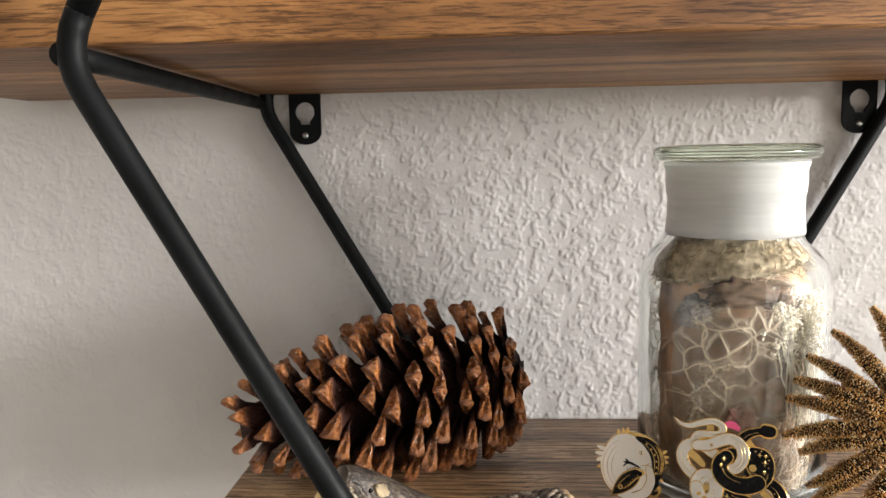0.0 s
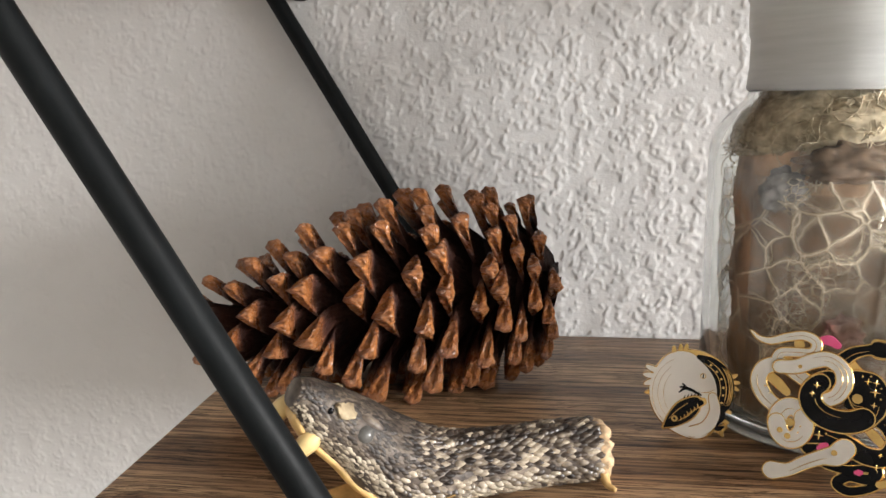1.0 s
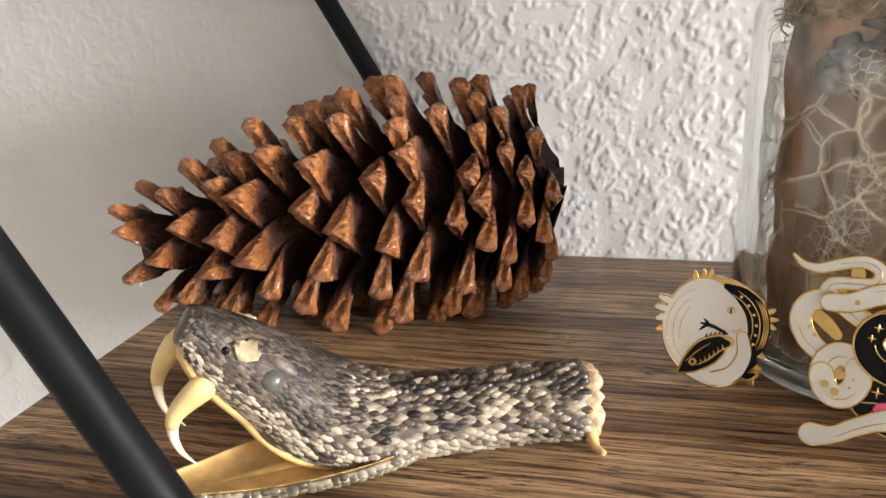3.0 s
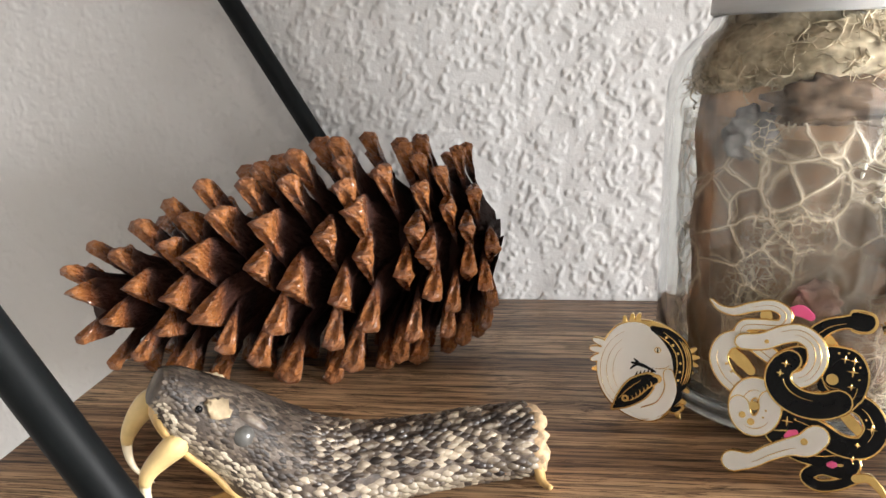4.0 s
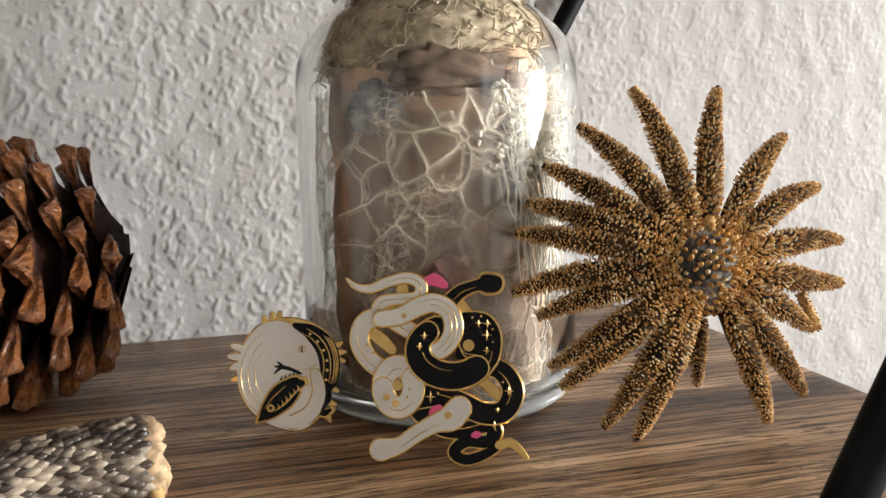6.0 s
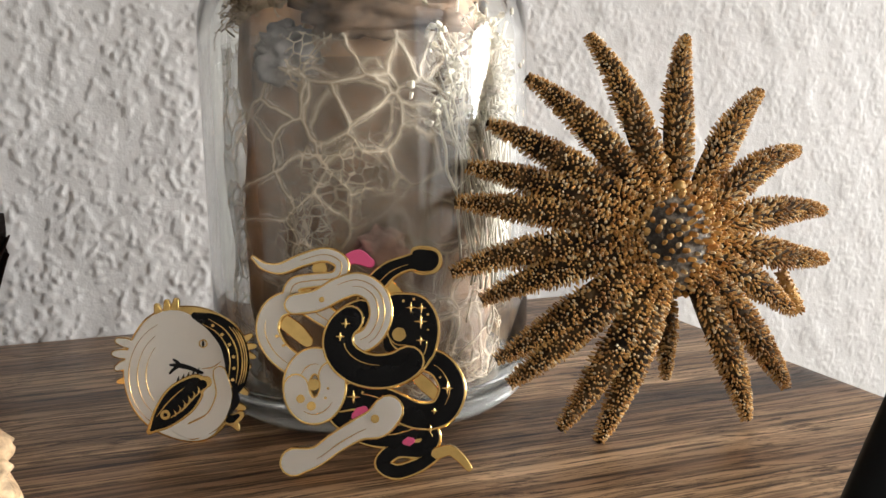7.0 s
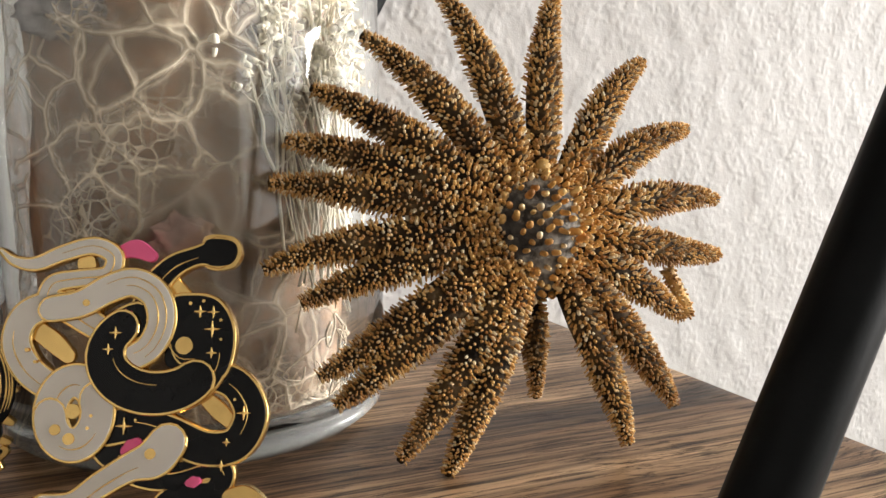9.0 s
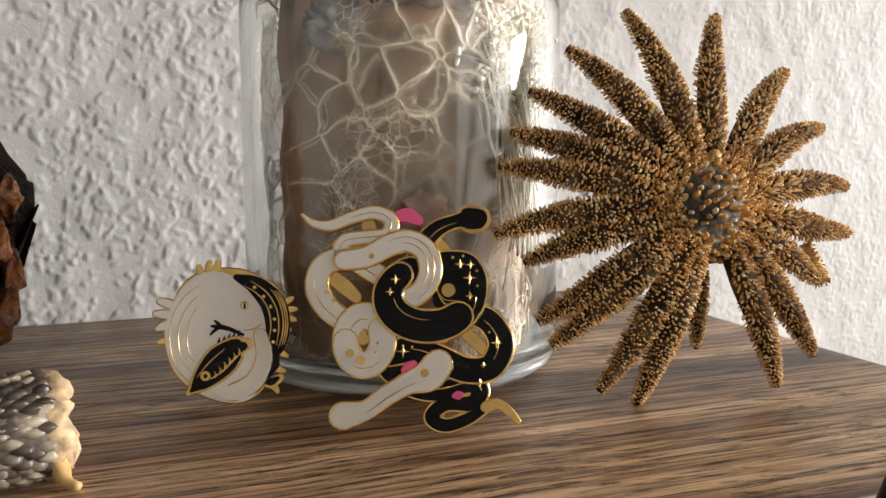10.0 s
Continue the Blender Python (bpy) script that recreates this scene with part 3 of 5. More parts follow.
def glass_room(z):
    """Clear radius inside the jar at a height."""
    return float(np.interp(z, [0.082, 0.087, 0.0915, 0.095, 0.0975, 0.101], [0.0318, 0.0298, 0.0266, 0.0234, 0.0216, 0.0210]))


def moss():
    """A springy tuft under the shoulder of the jar."""
    t = thing("moss_tuft", Matrix.Translation(around(0, 0.0, 0.076)), "tan fibrous dried moss tuft at the jar's top", "dried moss")
    base = np.array(t.location)
    bm = bmesh.new()
    bmesh.ops.create_icosphere(bm, subdivisions=5, radius=1.0)
    for v in bm.verts:
        d = v.co.copy()
        n = noise.fractal(d * 2.6, 0.7, 2.0, 5)
        m = noise.noise(d * 16)
        f = 1 + 0.10 * n + 0.035 * m
        v.co = Vector((d.x * 0.0285 * f, d.y * 0.0285 * f, 0.0140 + d.z * 0.0090 * f * (1.25 - 0.45 * d.x) + 0.0035 * d.x + 0.0025 * n))
        v.co.z = min(v.co.z, 0.0235)
        wide = math.hypot(v.co.x, v.co.y)
        fit = min(1.0, (glass_room(0.076 + v.co.z) - 0.0004) / max(wide, 1e-6))
        v.co.x, v.co.y = v.co.x * fit, v.co.y * fit
    part("clump", bm, M_MOSS, t)
    g = np.random.default_rng(5)
    fib = Heap()
    for _ in range(1000):
        a, e = g.uniform(0, 2 * math.pi), g.uniform(-0.6, 1.3)
        p = np.array((math.cos(a) * math.cos(e) * 0.0286, math.sin(a) * math.cos(e) * 0.0286, 0.0135 + 0.0092 * math.sin(e) + 0.0045 * math.cos(a) * math.cos(e)))
        d = g.normal(0, 1, 3)
        p[:2] *= min(1, glass_room(0.076 + p[2]) / np.hypot(*p[:2]))
        pts = [p]
        for _ in range(4):
            d = d * 0.6 + g.normal(0, 0.8, 3)
            q = pts[-1] + d * 0.0011
            q[2] = min(q[2], 0.0238)
            q[:2] *= min(1, glass_room(0.076 + q[2]) / np.hypot(*q[:2]))
            pts.append(q)
        fib.add(*tube(pts, g.uniform(0.00009, 0.00022), 4))
    tagged(part("fuzz", fib.mesh("fuzz"), M_MOSS, t), kind="stuff")
    return t


def dried_flowers():
    """A spray of tiny white blooms on thread-thin stems by the right of the glass."""
    t = thing("dried_flower_spray", Matrix.Translation(around(40, 0.028, 0.02)), "spray of tiny cream dried flowers inside the jar", "dried flowers")
    base = np.array(t.location)
    g = np.random.default_rng(11)
    stems, heads = Heap(), Heap()
    for _ in range(52):
        a0, z0 = g.normal(34, 9), g.uniform(0.026, 0.048)
        a1, z1 = g.normal(36, 14), g.uniform(0.060, 0.0835)
        a1 = min(85, max(12, a1))
        pts = [around(a0 + (a1 - a0) * s + g.normal(0, 1.5), 0.0318 - 0.004 * g.uniform() * s, z0 + (z1 - z0) * s) - base for s in (0, 0.3, 0.55, 0.8, 1)]
        stems.add(*tube(smooth_path(pts, 4), g.uniform(0.00014, 0.00030), 5))
        for _ in range(4):
            b = np.array(pts[3]) + g.normal(0, 0.0002, 3)
            tip = b + np.array((g.normal(0, 0.0028), g.normal(0, 0.001), g.uniform(0.001, 0.0055)))
            w = tip + base - (JX, JY, 0)
            w[:2] *= min(1.0, 0.0318 / np.hypot(w[0], w[1]))
            if w[2] > 0.083:
                w[2] = 0.083
            tip = w - base + (JX, JY, 0)
            stems.add(*tube([b, (b + tip) / 2 + g.normal(0, 0.0003, 3), tip], 0.00011, 4))
            for _ in range(3):
                heads.add(*knob(tip + g.normal(0, 0.0006, 3), g.normal(0, 1, 3), g.uniform(0.00035, 0.0007), g.uniform(0.0008, 0.0014), 5))
    for a in np.linspace(24, 75, 10):
        z = 0.018 + 0.02 * g.uniform()
        pts = [around(a + g.normal(0, 4), 0.0316, z + k * 0.009) - base for k in range(5)]
        stems.add(*tube(smooth_path(pts, 3), 0.00012, 4))
    part("stems", stems.mesh("stems"), M_FLOWER, t)
    tagged(part("blooms", heads.mesh("blooms"), M_FLOWER, t), kind="stuff")
    return t


def lump(name, c, size, seed, material, label, category):
    bm = bmesh.new()
    bmesh.ops.create_icosphere(bm, subdivisions=4, radius=1.0)
    for v in bm.verts:
        f = 1 + 0.45 * noise.fractal(v.co * 2.2 + Vector((seed, 0, 0)), 0.8, 2, 5)
        v.co = Vector((v.co.x * size[0], v.co.y * size[1], v.co.z * size[2])) * f + Vector(c)
    ob = part(name, bm, material)
    return tagged(ob, label, category)


rolled_skin()
shed_skin()
moss()
dried_flowers()
lump("lichen_clump", around(-42, 0.0275, 0.0725), (0.006, 0.0035, 0.0055), 2.0, M_GREY, "dark grey crumpled lichen against the jar glass", "lichen")
lump("dark_moss", around(-6, 0.0268, 0.0800), (0.0135, 0.0040, 0.0050), 4.0, M_DARKMOSS, "dark brown crumpled moss under the tan tuft", "dried moss")
lump("rose_petal", around(-8, 0.0290, 0.036), (0.0045, 0.0012, 0.0042), 6.0, M_ROSE, "dusty pink dried petal inside the jar", "petal")

# ---- pine cone lying on the shelf ----


def scale_mesh(seed):
    """One woody cone scale, unit long, pointing along +x: a broad thin blade that ends in a swollen, keeled and hooked shield."""
    g = np.random.default_rng(seed)
    nx, nv = 16, 13
    xs = np.concatenate([np.linspace(0, 0.6, 5), np.linspace(0.67, 1.0, nx - 5)])
    across = np.linspace(-1, 1, nv)
    reach, keel = g.uniform(1.05, 1.3), g.uniform(-0.12, 0.02)
    top, low = [], []
    for x in xs:
        w = float(np.interp(x, [0, 0.3, 0.6, 0.8, 0.88, 0.94, 0.98, 1.0], [0.18, 0.22, 0.24, 0.24, 0.228, 0.190, 0.135, 0.08]))
        swell = float(np.interp(x, [0, 0.4, 0.62, 0.74, 0.84, 0.90, 0.96, 1.0], [0.0, 0.022, 0.048, 0.088, 0.130, 0.148, 0.118, 0.055]))
        lift = -0.50 * max(0, x - 0.62) ** 1.35
        fan = float(step(np.array(x), 0.45, 0.95))
        for v in across:
            y = w * v * (reach if v > 0 else 1.0)
            ends = x - fan * (0.16 * v * v + 0.07 * max(0.0, v))
            ridge = max(0.0, 1 - ((v - keel) / (1 - keel)) ** 1.15) if v > keel else max(0.12, 1 - ((keel - v) / (1 + keel)) ** 2.4)
            umbo = 0.045 * math.exp(-(((x - 0.92) / 0.035) ** 2 + ((v - 0.08) / 0.2) ** 2))
            n1, n2, n3 = g.normal(0, 0.0035, 3) * (0.5 + fan)
            top.append((ends + n1, y, 0.022 * (1 - v * v) - 0.035 * (1 - abs(v)) * math.sin(math.pi * x) + lift + n2 * 0.6))
            low.append((ends + n1, y + n3 * 0.6, -0.016 - 0.012 * (1 - v * v) - swell * ridge - umbo + lift + n2))
    verts = top + low
    o = len(top)
    faces = []
    for i in range(nx - 1):
        for j in range(nv - 1):
            a, b, c, d = i * nv + j, i * nv + j + 1, (i + 1) * nv + j + 1, (i + 1) * nv + j
            faces += [(a, d, c, b), (o + a, o + b, o + c, o + d)]
        for j, flip in ((0, 1), (nv - 1, 0)):
            a, d = i * nv + j, (i + 1) * nv + j
            faces.append((a, o + a, o + d, d) if flip else (a, d, o + d, o + a))
    for j in range(nv - 1):
        a, b = (nx - 1) * nv + j, (nx - 1) * nv + j + 1
        faces.append((a, o + a, o + b, b))
        faces.append((j, j + 1, o + j + 1, o + j))
    return arrays(verts, faces, "scale")


def pine_cone():
    base, apex = Vector((0.0490, -0.0425, 0.0365)), Vector((-0.0690, -0.0835, 0.0225))
    axis = (apex - base).normalized()
    length = (apex - base).length
    t = thing("pine_cone", Matrix.Translation((0.0, -0.06, 0.0)), "open brown pine cone with glossy woody scales lying sideways", "pine cone")
    side = axis.cross(Vector((0, 0, 1))).normalized()
    up = side.cross(axis)
    org = t.location
    core = []
    for s in np.linspace(0.04, 0.93, 14):
        core.append((np.array(base + axis * length * s - org), 0.0185 * (1 - 0.82 * max(0, s) ** 0.9) * (0.55 if s < 0.05 else 1)))
    v, f = tube([c for c, _ in core], [r for _, r in core], 14)
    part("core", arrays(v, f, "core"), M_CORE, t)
    meshes = [scale_mesh(s) for s in range(5)]
    count = 156
    g = np.random.default_rng(4)
    for k in range(count):
        s = (k + 0.5) / count
        s = s**1.6
        ang = k * 2.399963 + 0.6
        radial = (side * math.cos(ang) + up * math.sin(ang)).normalized()
        tilt = float(np.interp(s, [0, 0.04, 0.14, 0.4, 0.65, 0.85, 1.0], [62, 57, 51, 46, 40, 31, 14])) + g.normal(0, 3)
        d = (axis * math.cos(radians(tilt)) + radial * math.sin(radians(tilt))).normalized()
        along = -0.028 + 0.825 * s
        root = base + axis * length * along + radial * 0.004
        reach = 0.024
        for _ in range(6):
            tip_at = along + reach * math.cos(radians(tilt)) / length
            env = float(np.interp(tip_at, [-0.05, 0.02, 0.12, 0.28, 0.46, 0.68, 0.84, 0.95, 1.02], [0.018, 0.0250, 0.0305, 0.0332, 0.0325, 0.0265, 0.0195, 0.0130, 0.006]))
            reach = 0.5 * reach + 0.5 * max(0.010, min(0.042, (env - 0.004) / max(0.3, math.sin(radians(tilt)))))
        long = reach * g.uniform(0.94, 1.06)
        face = (radial - d * radial.dot(d))
        face = face.normalized() if face.length > 0.05 else -axis
        outward = -axis if tilt > 85 else face
        outward = outward + radial.cross(axis) * 0.18
        outward = (outward - d * outward.dot(d)).normalized()
        y = outward.cross(d).normalized()
        m = Matrix((d, y, -outward)).transposed().to_4x4()
        wide = float(np.interp(s, [0, 0.08, 0.25, 0.5, 0.75, 1], [0.0110, 0.0135, 0.0155, 0.0148, 0.0115, 0.0075])) / 0.48
        thick = float(np.interp(s, [0, 0.15, 0.4, 0.7, 1], [0.021, 0.027, 0.032, 0.029, 0.021]))
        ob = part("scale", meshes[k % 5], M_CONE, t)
        tip = root + d * long
        if tip.z < 0.0015:
            long *= max(0.5, (root.z - 0.0015) / max(1e-4, root.z - tip.z))
        ob.matrix_basis = Matrix.Translation(root - org) @ m @ Matrix.Diagonal((long, wide * g.uniform(0.92, 1.08), thick * g.uniform(0.9, 1.1), 1)) @ pose(0, 0, 0, g.normal(0, 4), 0, 0)


pine_cone()

# ---- dried sunflower sea star leaning on the jar ----


def sea_star():
    c = Vector((0.1816, -0.1147, 0.0368))
    u = Vector((0.996, -0.09, 0.0)).normalized()
    v = Vector((0.019, 0.212, 0.977))
    v = (v - u * v.dot(u)).normalized()
    n = u.cross(v)
    t = thing("sea_star", Matrix.Translation((0.1816, -0.121, 0.0)), "dried many-armed sea star, orange-brown and bristly, leaning on the jar", "sea star")
    org = t.location
    place = lambda a, b, h: np.array(c + u * a + v * b + n * h - org)
    arms = [(106, 42.1, 10), (77, 41.6, -8), (49, 38.5, -10), (27, 36.9, -13), (6, 37.7, -10), (-9, 37.1, 4), (-30, 32.3, -3), (-51, 39.8, -4), (-67, 39.7, -6), (-84, 28.5, -5), (-113, 40.9, -4), (-124, 41.8, -5), (-142, 41.2, -4), (-149, 40.5, -4), (-165, 38.0, 6), (-174, 42.2, 9), (168, 41.5, 4), (158, 40.7, 6), (145, 40.8, 6), (128, 40.6, 12)]
    g = np.random.default_rng(17)
    nv = np.array(n)
    for deg, mm, bend in arms:
        behind = mm < 30
        length = mm / 1000
        a0 = radians(deg)
        spine_line = []
        for s in np.linspace(0, 1, 15):
            a = a0 + radians(bend) * (s - 1) * s * 1.6
            h = 0.0058 * (1 - s) ** 1.1 + 0.0012 * math.sin(s * 3) - (0.008 if behind else 0) * 1.0
            spine_line.append(place(length * s * math.cos(a), length * s * math.sin(a), h))
        radii = [float(np.interp(s, [0, 0.25, 0.45, 0.65, 0.9, 1], [0.0014, 0.0021, 0.0028, 0.0025, 0.0014, 0.0006])) * (0.75 if behind else 1) for s in np.linspace(0, 1, 15)]
        vv, ff = tube(spine_line, radii, 12)
        arm = part("arm", arrays(vv, ff, "arm"), M_STAR, t)
        bristles = Heap()
        line = np.array(spine_line)
        cum = np.linspace(0, 1, 15)
        s = 0.17
        row = 0
        while s < 0.995:
            p = np.array([np.interp(s, cum, line[:, k]) for k in range(3)])
            q = np.array([np.interp(min(1, s + 0.02), cum, line[:, k]) for k in range(3)])
            r = np.interp(s, cum, radii)
            tan = (q - p) / (np.linalg.norm(q - p) + 1e-9)
            lat = np.cross(nv, tan)
            lat /= np.linalg.norm(lat)
            size = np.interp(s, [0, 0.4, 1], [0.00038, 0.00028, 0.00018])
            for fi in (-118, -106, -92, -74, -58, -42, -26, -10, 6, 22, 38, 54, 72, 90, 104, 117):
                if g.uniform() < 0.12 or abs(fi) > np.interp(s, [0.2, 0.5, 0.7], [62, 92, 130]):
                    continue
                a = radians(fi + g.normal(0, 3.5) + (5 if row % 2 else -1))
                d = nv * math.cos(a) + lat * math.sin(a)
                edge = abs(fi) > 80
                ln = (0.0013 if edge else 0.00090) * g.uniform(0.75, 1.3) * (0.55 + 0.6 * (1 - s))
                w = size * g.uniform(0.75, 1.25) * (0.7 if edge else 1)
                bristles.add(*knob(p + d * r * 0.95 + tan * g.normal(0, 0.0002), d + tan * 0.3 + g.normal(0, 0.09, 3), w, ln, 5))
            s += (0.00052 + 0.00040 * (1 - s)) / length
            row += 1
        tagged(part("bristles", bristles.mesh("bristles"), M_SPINE, arm), kind="stuff")
    # the bent broken arm tip behind the right side
    pts = [place(0.0268, -0.0078, -0.001), place(0.0280, -0.0108, -0.001), place(0.0288, -0.0140, 0.0), place(0.0284, -0.0160, 0.0008)]
    vv, ff = tube(smooth_path(pts, 4), 0.0011, 8)
    bent = part("bent_tip", arrays(vv, ff, "bent_tip"), M_SPINE, t, "bent orange arm tip")
    fringe = Heap()
    for p in smooth_path(pts, 8):
        for _ in range(9):
            d = g.normal(0, 1, 3)
            d /= np.linalg.norm(d)
            fringe.add(*knob(p + d * 0.00095, d, 0.00022, 0.0006, 5))
    tagged(part("bristles", fringe.mesh("bristles"), M_SPINE, bent), kind="stuff")
    rings, segs = 12, 48
    verts, faces = [place(0, 0, 0.0094)], []
    for j in range(1, rings + 1):
        r = 0.0116 * j / rings
        for i in range(segs):
            a = 2 * math.pi * i / segs
            h = 0.0034 + 0.0060 * (1 - (j / rings) ** 2) + 0.0005 * noise.noise(Vector((r * 300 * math.cos(a), r * 300 * math.sin(a), 1)))
            verts.append(place(r * math.cos(a), r * math.sin(a), h))
    for i in range(segs):
        faces.append((0, 1 + i, 1 + (i + 1) % segs))
        for j in range(rings - 1):
            o, q = 1 + j * segs, 1 + (j + 1) * segs
            faces.append((o + i, q + i, q + (i + 1) % segs, o + (i + 1) % segs))
    disc = part("central_disc", arrays(verts, faces, "central_disc"), M_DISC, t, "grey-brown domed disc")
    knobs = Heap()
    pts = []
    for _ in range(5000):
        r, a = 0.0114 * math.sqrt(g.uniform()), g.uniform(0, 2 * math.pi)
        p = (r * math.cos(a), r * math.sin(a))
        gap = 0.00118 if r < 0.0085 else 0.00096
        if all((p[0] - q[0]) ** 2 + (p[1] - q[1]) ** 2 > gap * gap * 1.5 for q in pts):
            pts.append(p)
    for a, b in pts:
        r = math.hypot(a, b)
        h = 0.0034 + 0.0060 * (1 - (r / 0.0116) ** 2)
        d = nv + np.array(u) * a * 45 + np.array(v) * b * 45
        knobs.add(*knob(place(a, b, h - 0.0002), d + g.normal(0, 0.15, 3), g.uniform(0.00042, 0.00066), g.uniform(0.0013, 0.0024), 7))
    tagged(part("knobbly_crust", knobs.mesh("knobbly_crust"), M_KNOB, disc), kind="stuff")
    v2, f2 = knob(place(0.0012, 0.0092, 0.0068), nv, 0.00125, 0.0013, 12)
    part("sieve_plate", arrays(v2, f2, "sieve_plate"), M_SIEVE, disc, "round yellow sieve plate")


M_KNOB = disc_knob()
M_DISC = disc_skin()
M_SIEVE = plain("star_sieve_plate", (0.50, 0.30, 0.085), 0.6, scale=700, amount=0.3, bump=0.5)
sea_star()

# ---- dried rattlesnake head with open jaws, lying in front of the cone ----


def shell(rings, closed_start=True, closed_end=True):
    n = len(rings[0])
    verts = [p for ring in rings for p in ring]
    faces = []
    for k in range(len(rings) - 1):
        for j in range(n):
            q = (j + 1) % n
            faces.append((k * n + j, k * n + q, (k + 1) * n + q, (k + 1) * n + j))
    if closed_start:
        faces.append(tuple(range(n))[::-1])
    if closed_end:
        faces.append(tuple(range((len(rings) - 1) * n, len(rings) * n)))
    return verts, faces


def frames_along(path):
    """Tangent, sideways and up vectors along a path that keeps its up near the vertical."""
    tan = np.gradient(path, axis=0)
    tan /= np.linalg.norm(tan, axis=1)[:, None]
    lat = np.cross(tan, (0, 0, 1))
    lat /= np.linalg.norm(lat, axis=1)[:, None]
    return tan, lat, np.cross(lat, tan)


def leaf_scale(c, along, normal, long, wide, high):
    """One keeled snake scale: a small pointed dome."""
    across = np.cross(normal, along)
    ring = [(-0.5, 0.0), (-0.2, 0.45), (0.15, 0.5), (0.4, 0.28), (0.58, 0.0), (0.4, -0.28), (0.15, -0.5), (-0.2, -0.45)]
    verts = [c + along * x * long + across * y * wide - normal * high * 0.35 for x, y in ring]
    verts += [c + along * (0.1 + 0.55 * (x - 0.1)) * long + across * y * 0.5 * wide + normal * high * (0.75 + 0.35 * x) for x, y in ring]
    faces = [(k, (k + 1) % 8, 8 + (k + 1) % 8, 8 + k) for k in range(8)] + [tuple(range(8, 16))]
    return verts, faces


def snake_head():
    t = thing("dried_snake_head", Matrix.Translation((0.02, -0.138, 0.0)), "dried rattlesnake head with open jaws and cut scaly neck", "snake head")
    org = np.array(t.location)
    ctrl = [(0.0632, -0.1195, 0.0082, 0.0074, 0.0076), (0.0530, -0.1228, 0.0082, 0.0076, 0.0078), (0.0420, -0.1275, 0.0083, 0.0078, 0.0076), (0.0310, -0.1328, 0.0090, 0.0086, 0.0078), (0.0215, -0.1372, 0.0100, 0.0106, 0.0094), (0.0128, -0.1412, 0.0148, 0.0110, 0.0103), (0.0062, -0.1442, 0.0215, 0.0100, 0.0088), (0.0002, -0.1472, 0.0272, 0.0082, 0.0074), (-0.0038, -0.1494, 0.0318, 0.0066, 0.0052), (-0.0064, -0.1510, 0.0340, 0.0040, 0.0034)]
    dense = smooth_path(ctrl, 8)
    path, hw, hh = dense[:, :3] - org, dense[:, 3], dense[:, 4]
    tan, lat, up = frames_along(path)
    sides = 28

    def surface(k, a, grow=0.0):
        c, s = math.cos(a), math.sin(a)
        flat = 0.9 if s > 0 else 1.0
        p = path[k] + lat[k] * (hw[k] + grow) * math.copysign(abs(c) ** 0.85, c) + up[k] * (hh[k] + grow) * flat * math.copysign(abs(s) ** 0.85, s)
        return p

    rings = []
    for k in range(len(path)):
        ring = []
        for j in range(sides):
            a = 2 * math.pi * j / sides
            p = surface(k, a)
            p = p + (p - path[k]) * 0.05 * noise.noise(Vector(p * 260))
            ring.append(p)
        rings.append(ring)
    v, f = shell(rings)
    part("head_and_neck", arrays(v, f, "head_and_neck"), M_SNAKE, t)
    g = np.random.default_rng(31)
    back, belly, crown, lips = Heap(), Heap(), Heap(), Heap()
    total = len(path) - 1
    s, row = 0.4, 0
    while s < total - 0.8:
        k = int(s)
        fr = s - k
        on_head = float(np.interp(k / total, [0.40, 0.62], [0, 1]))
        size = 0.0025 * (1 - 0.48 * on_head)
        girth = math.pi * (hw[k] + hh[k])
        count = int(girth / (size * 0.80))
        for j in range(count):
            a = 2 * math.pi * (j + 0.5 * (row % 2)) / count + g.normal(0, 0.05)
            below = math.sin(a) < -0.55
            if on_head > 0.5 and math.sin(a) < -0.82:
                continue
            p = surface(k, a) * (1 - fr) + surface(k + 1, a) * fr
            nrm = p - (path[k] * (1 - fr) + path[k + 1] * fr)
            nrm = nrm / np.linalg.norm(nrm)
            along = -tan[k]
            along = along - nrm * (along @ nrm)
            along /= np.linalg.norm(along)
            side_pale = on_head < 0.3 and math.sin(a) < -0.15
            lip = on_head > 0.5 and -0.82 < math.sin(a) < -0.12 + 0.10 * math.sin(k * 0.9)
            target = belly if (below or side_pale or lip) and g.uniform() < 0.85 else back
            if lip and target is belly:
                target = lips
            if target is back and on_head > 0.5:
                target = crown
            target.add(*leaf_scale(p, along, nrm, size * g.uniform(1.25, 1.55), size * g.uniform(0.66, 0.82), size * g.uniform(0.26, 0.42) * (1 - 0.72 * on_head)))
        s += size * 0.62 / np.linalg.norm(path[min(k + 1, total)] - path[k])
        row += 1
    tagged(part("scaly_skin", back.mesh("scaly_skin"), M_SCALES, t), kind="stuff")
    tagged(part("head_skin", crown.mesh("head_skin"), M_HEAD, t, "dark brown head scales"), kind="stuff")
    tagged(part("pale_scaly_skin", belly.mesh("pale_scaly_skin"), M_BELLY, t, "cream side and lip scales"), kind="stuff")
    tagged(part("lip_skin", lips.mesh("lip_skin"), M_LIP, t, "cream lip scales"), kind="stuff")
    # frayed cut end of the neck
    end = path[0]
    ring = []
    for h, w in ((0.0016, 0.92), (-0.0012, 1.03), (-0.0030, 0.97), (-0.0040, 0.72), (-0.0034, 0.4)):
        ring.append([end + tan[0] * h + (surface(0, 2 * math.pi * j / 26) - end) * w * (1 + 0.22 * noise.noise(Vector((j * 1.3, h * 900, 4)))) - tan[0] * 0.0024 * noise.noise(Vector((j * 0.7, 2.5, w * 3))) for j in range(26)])
    v, f = shell(ring)
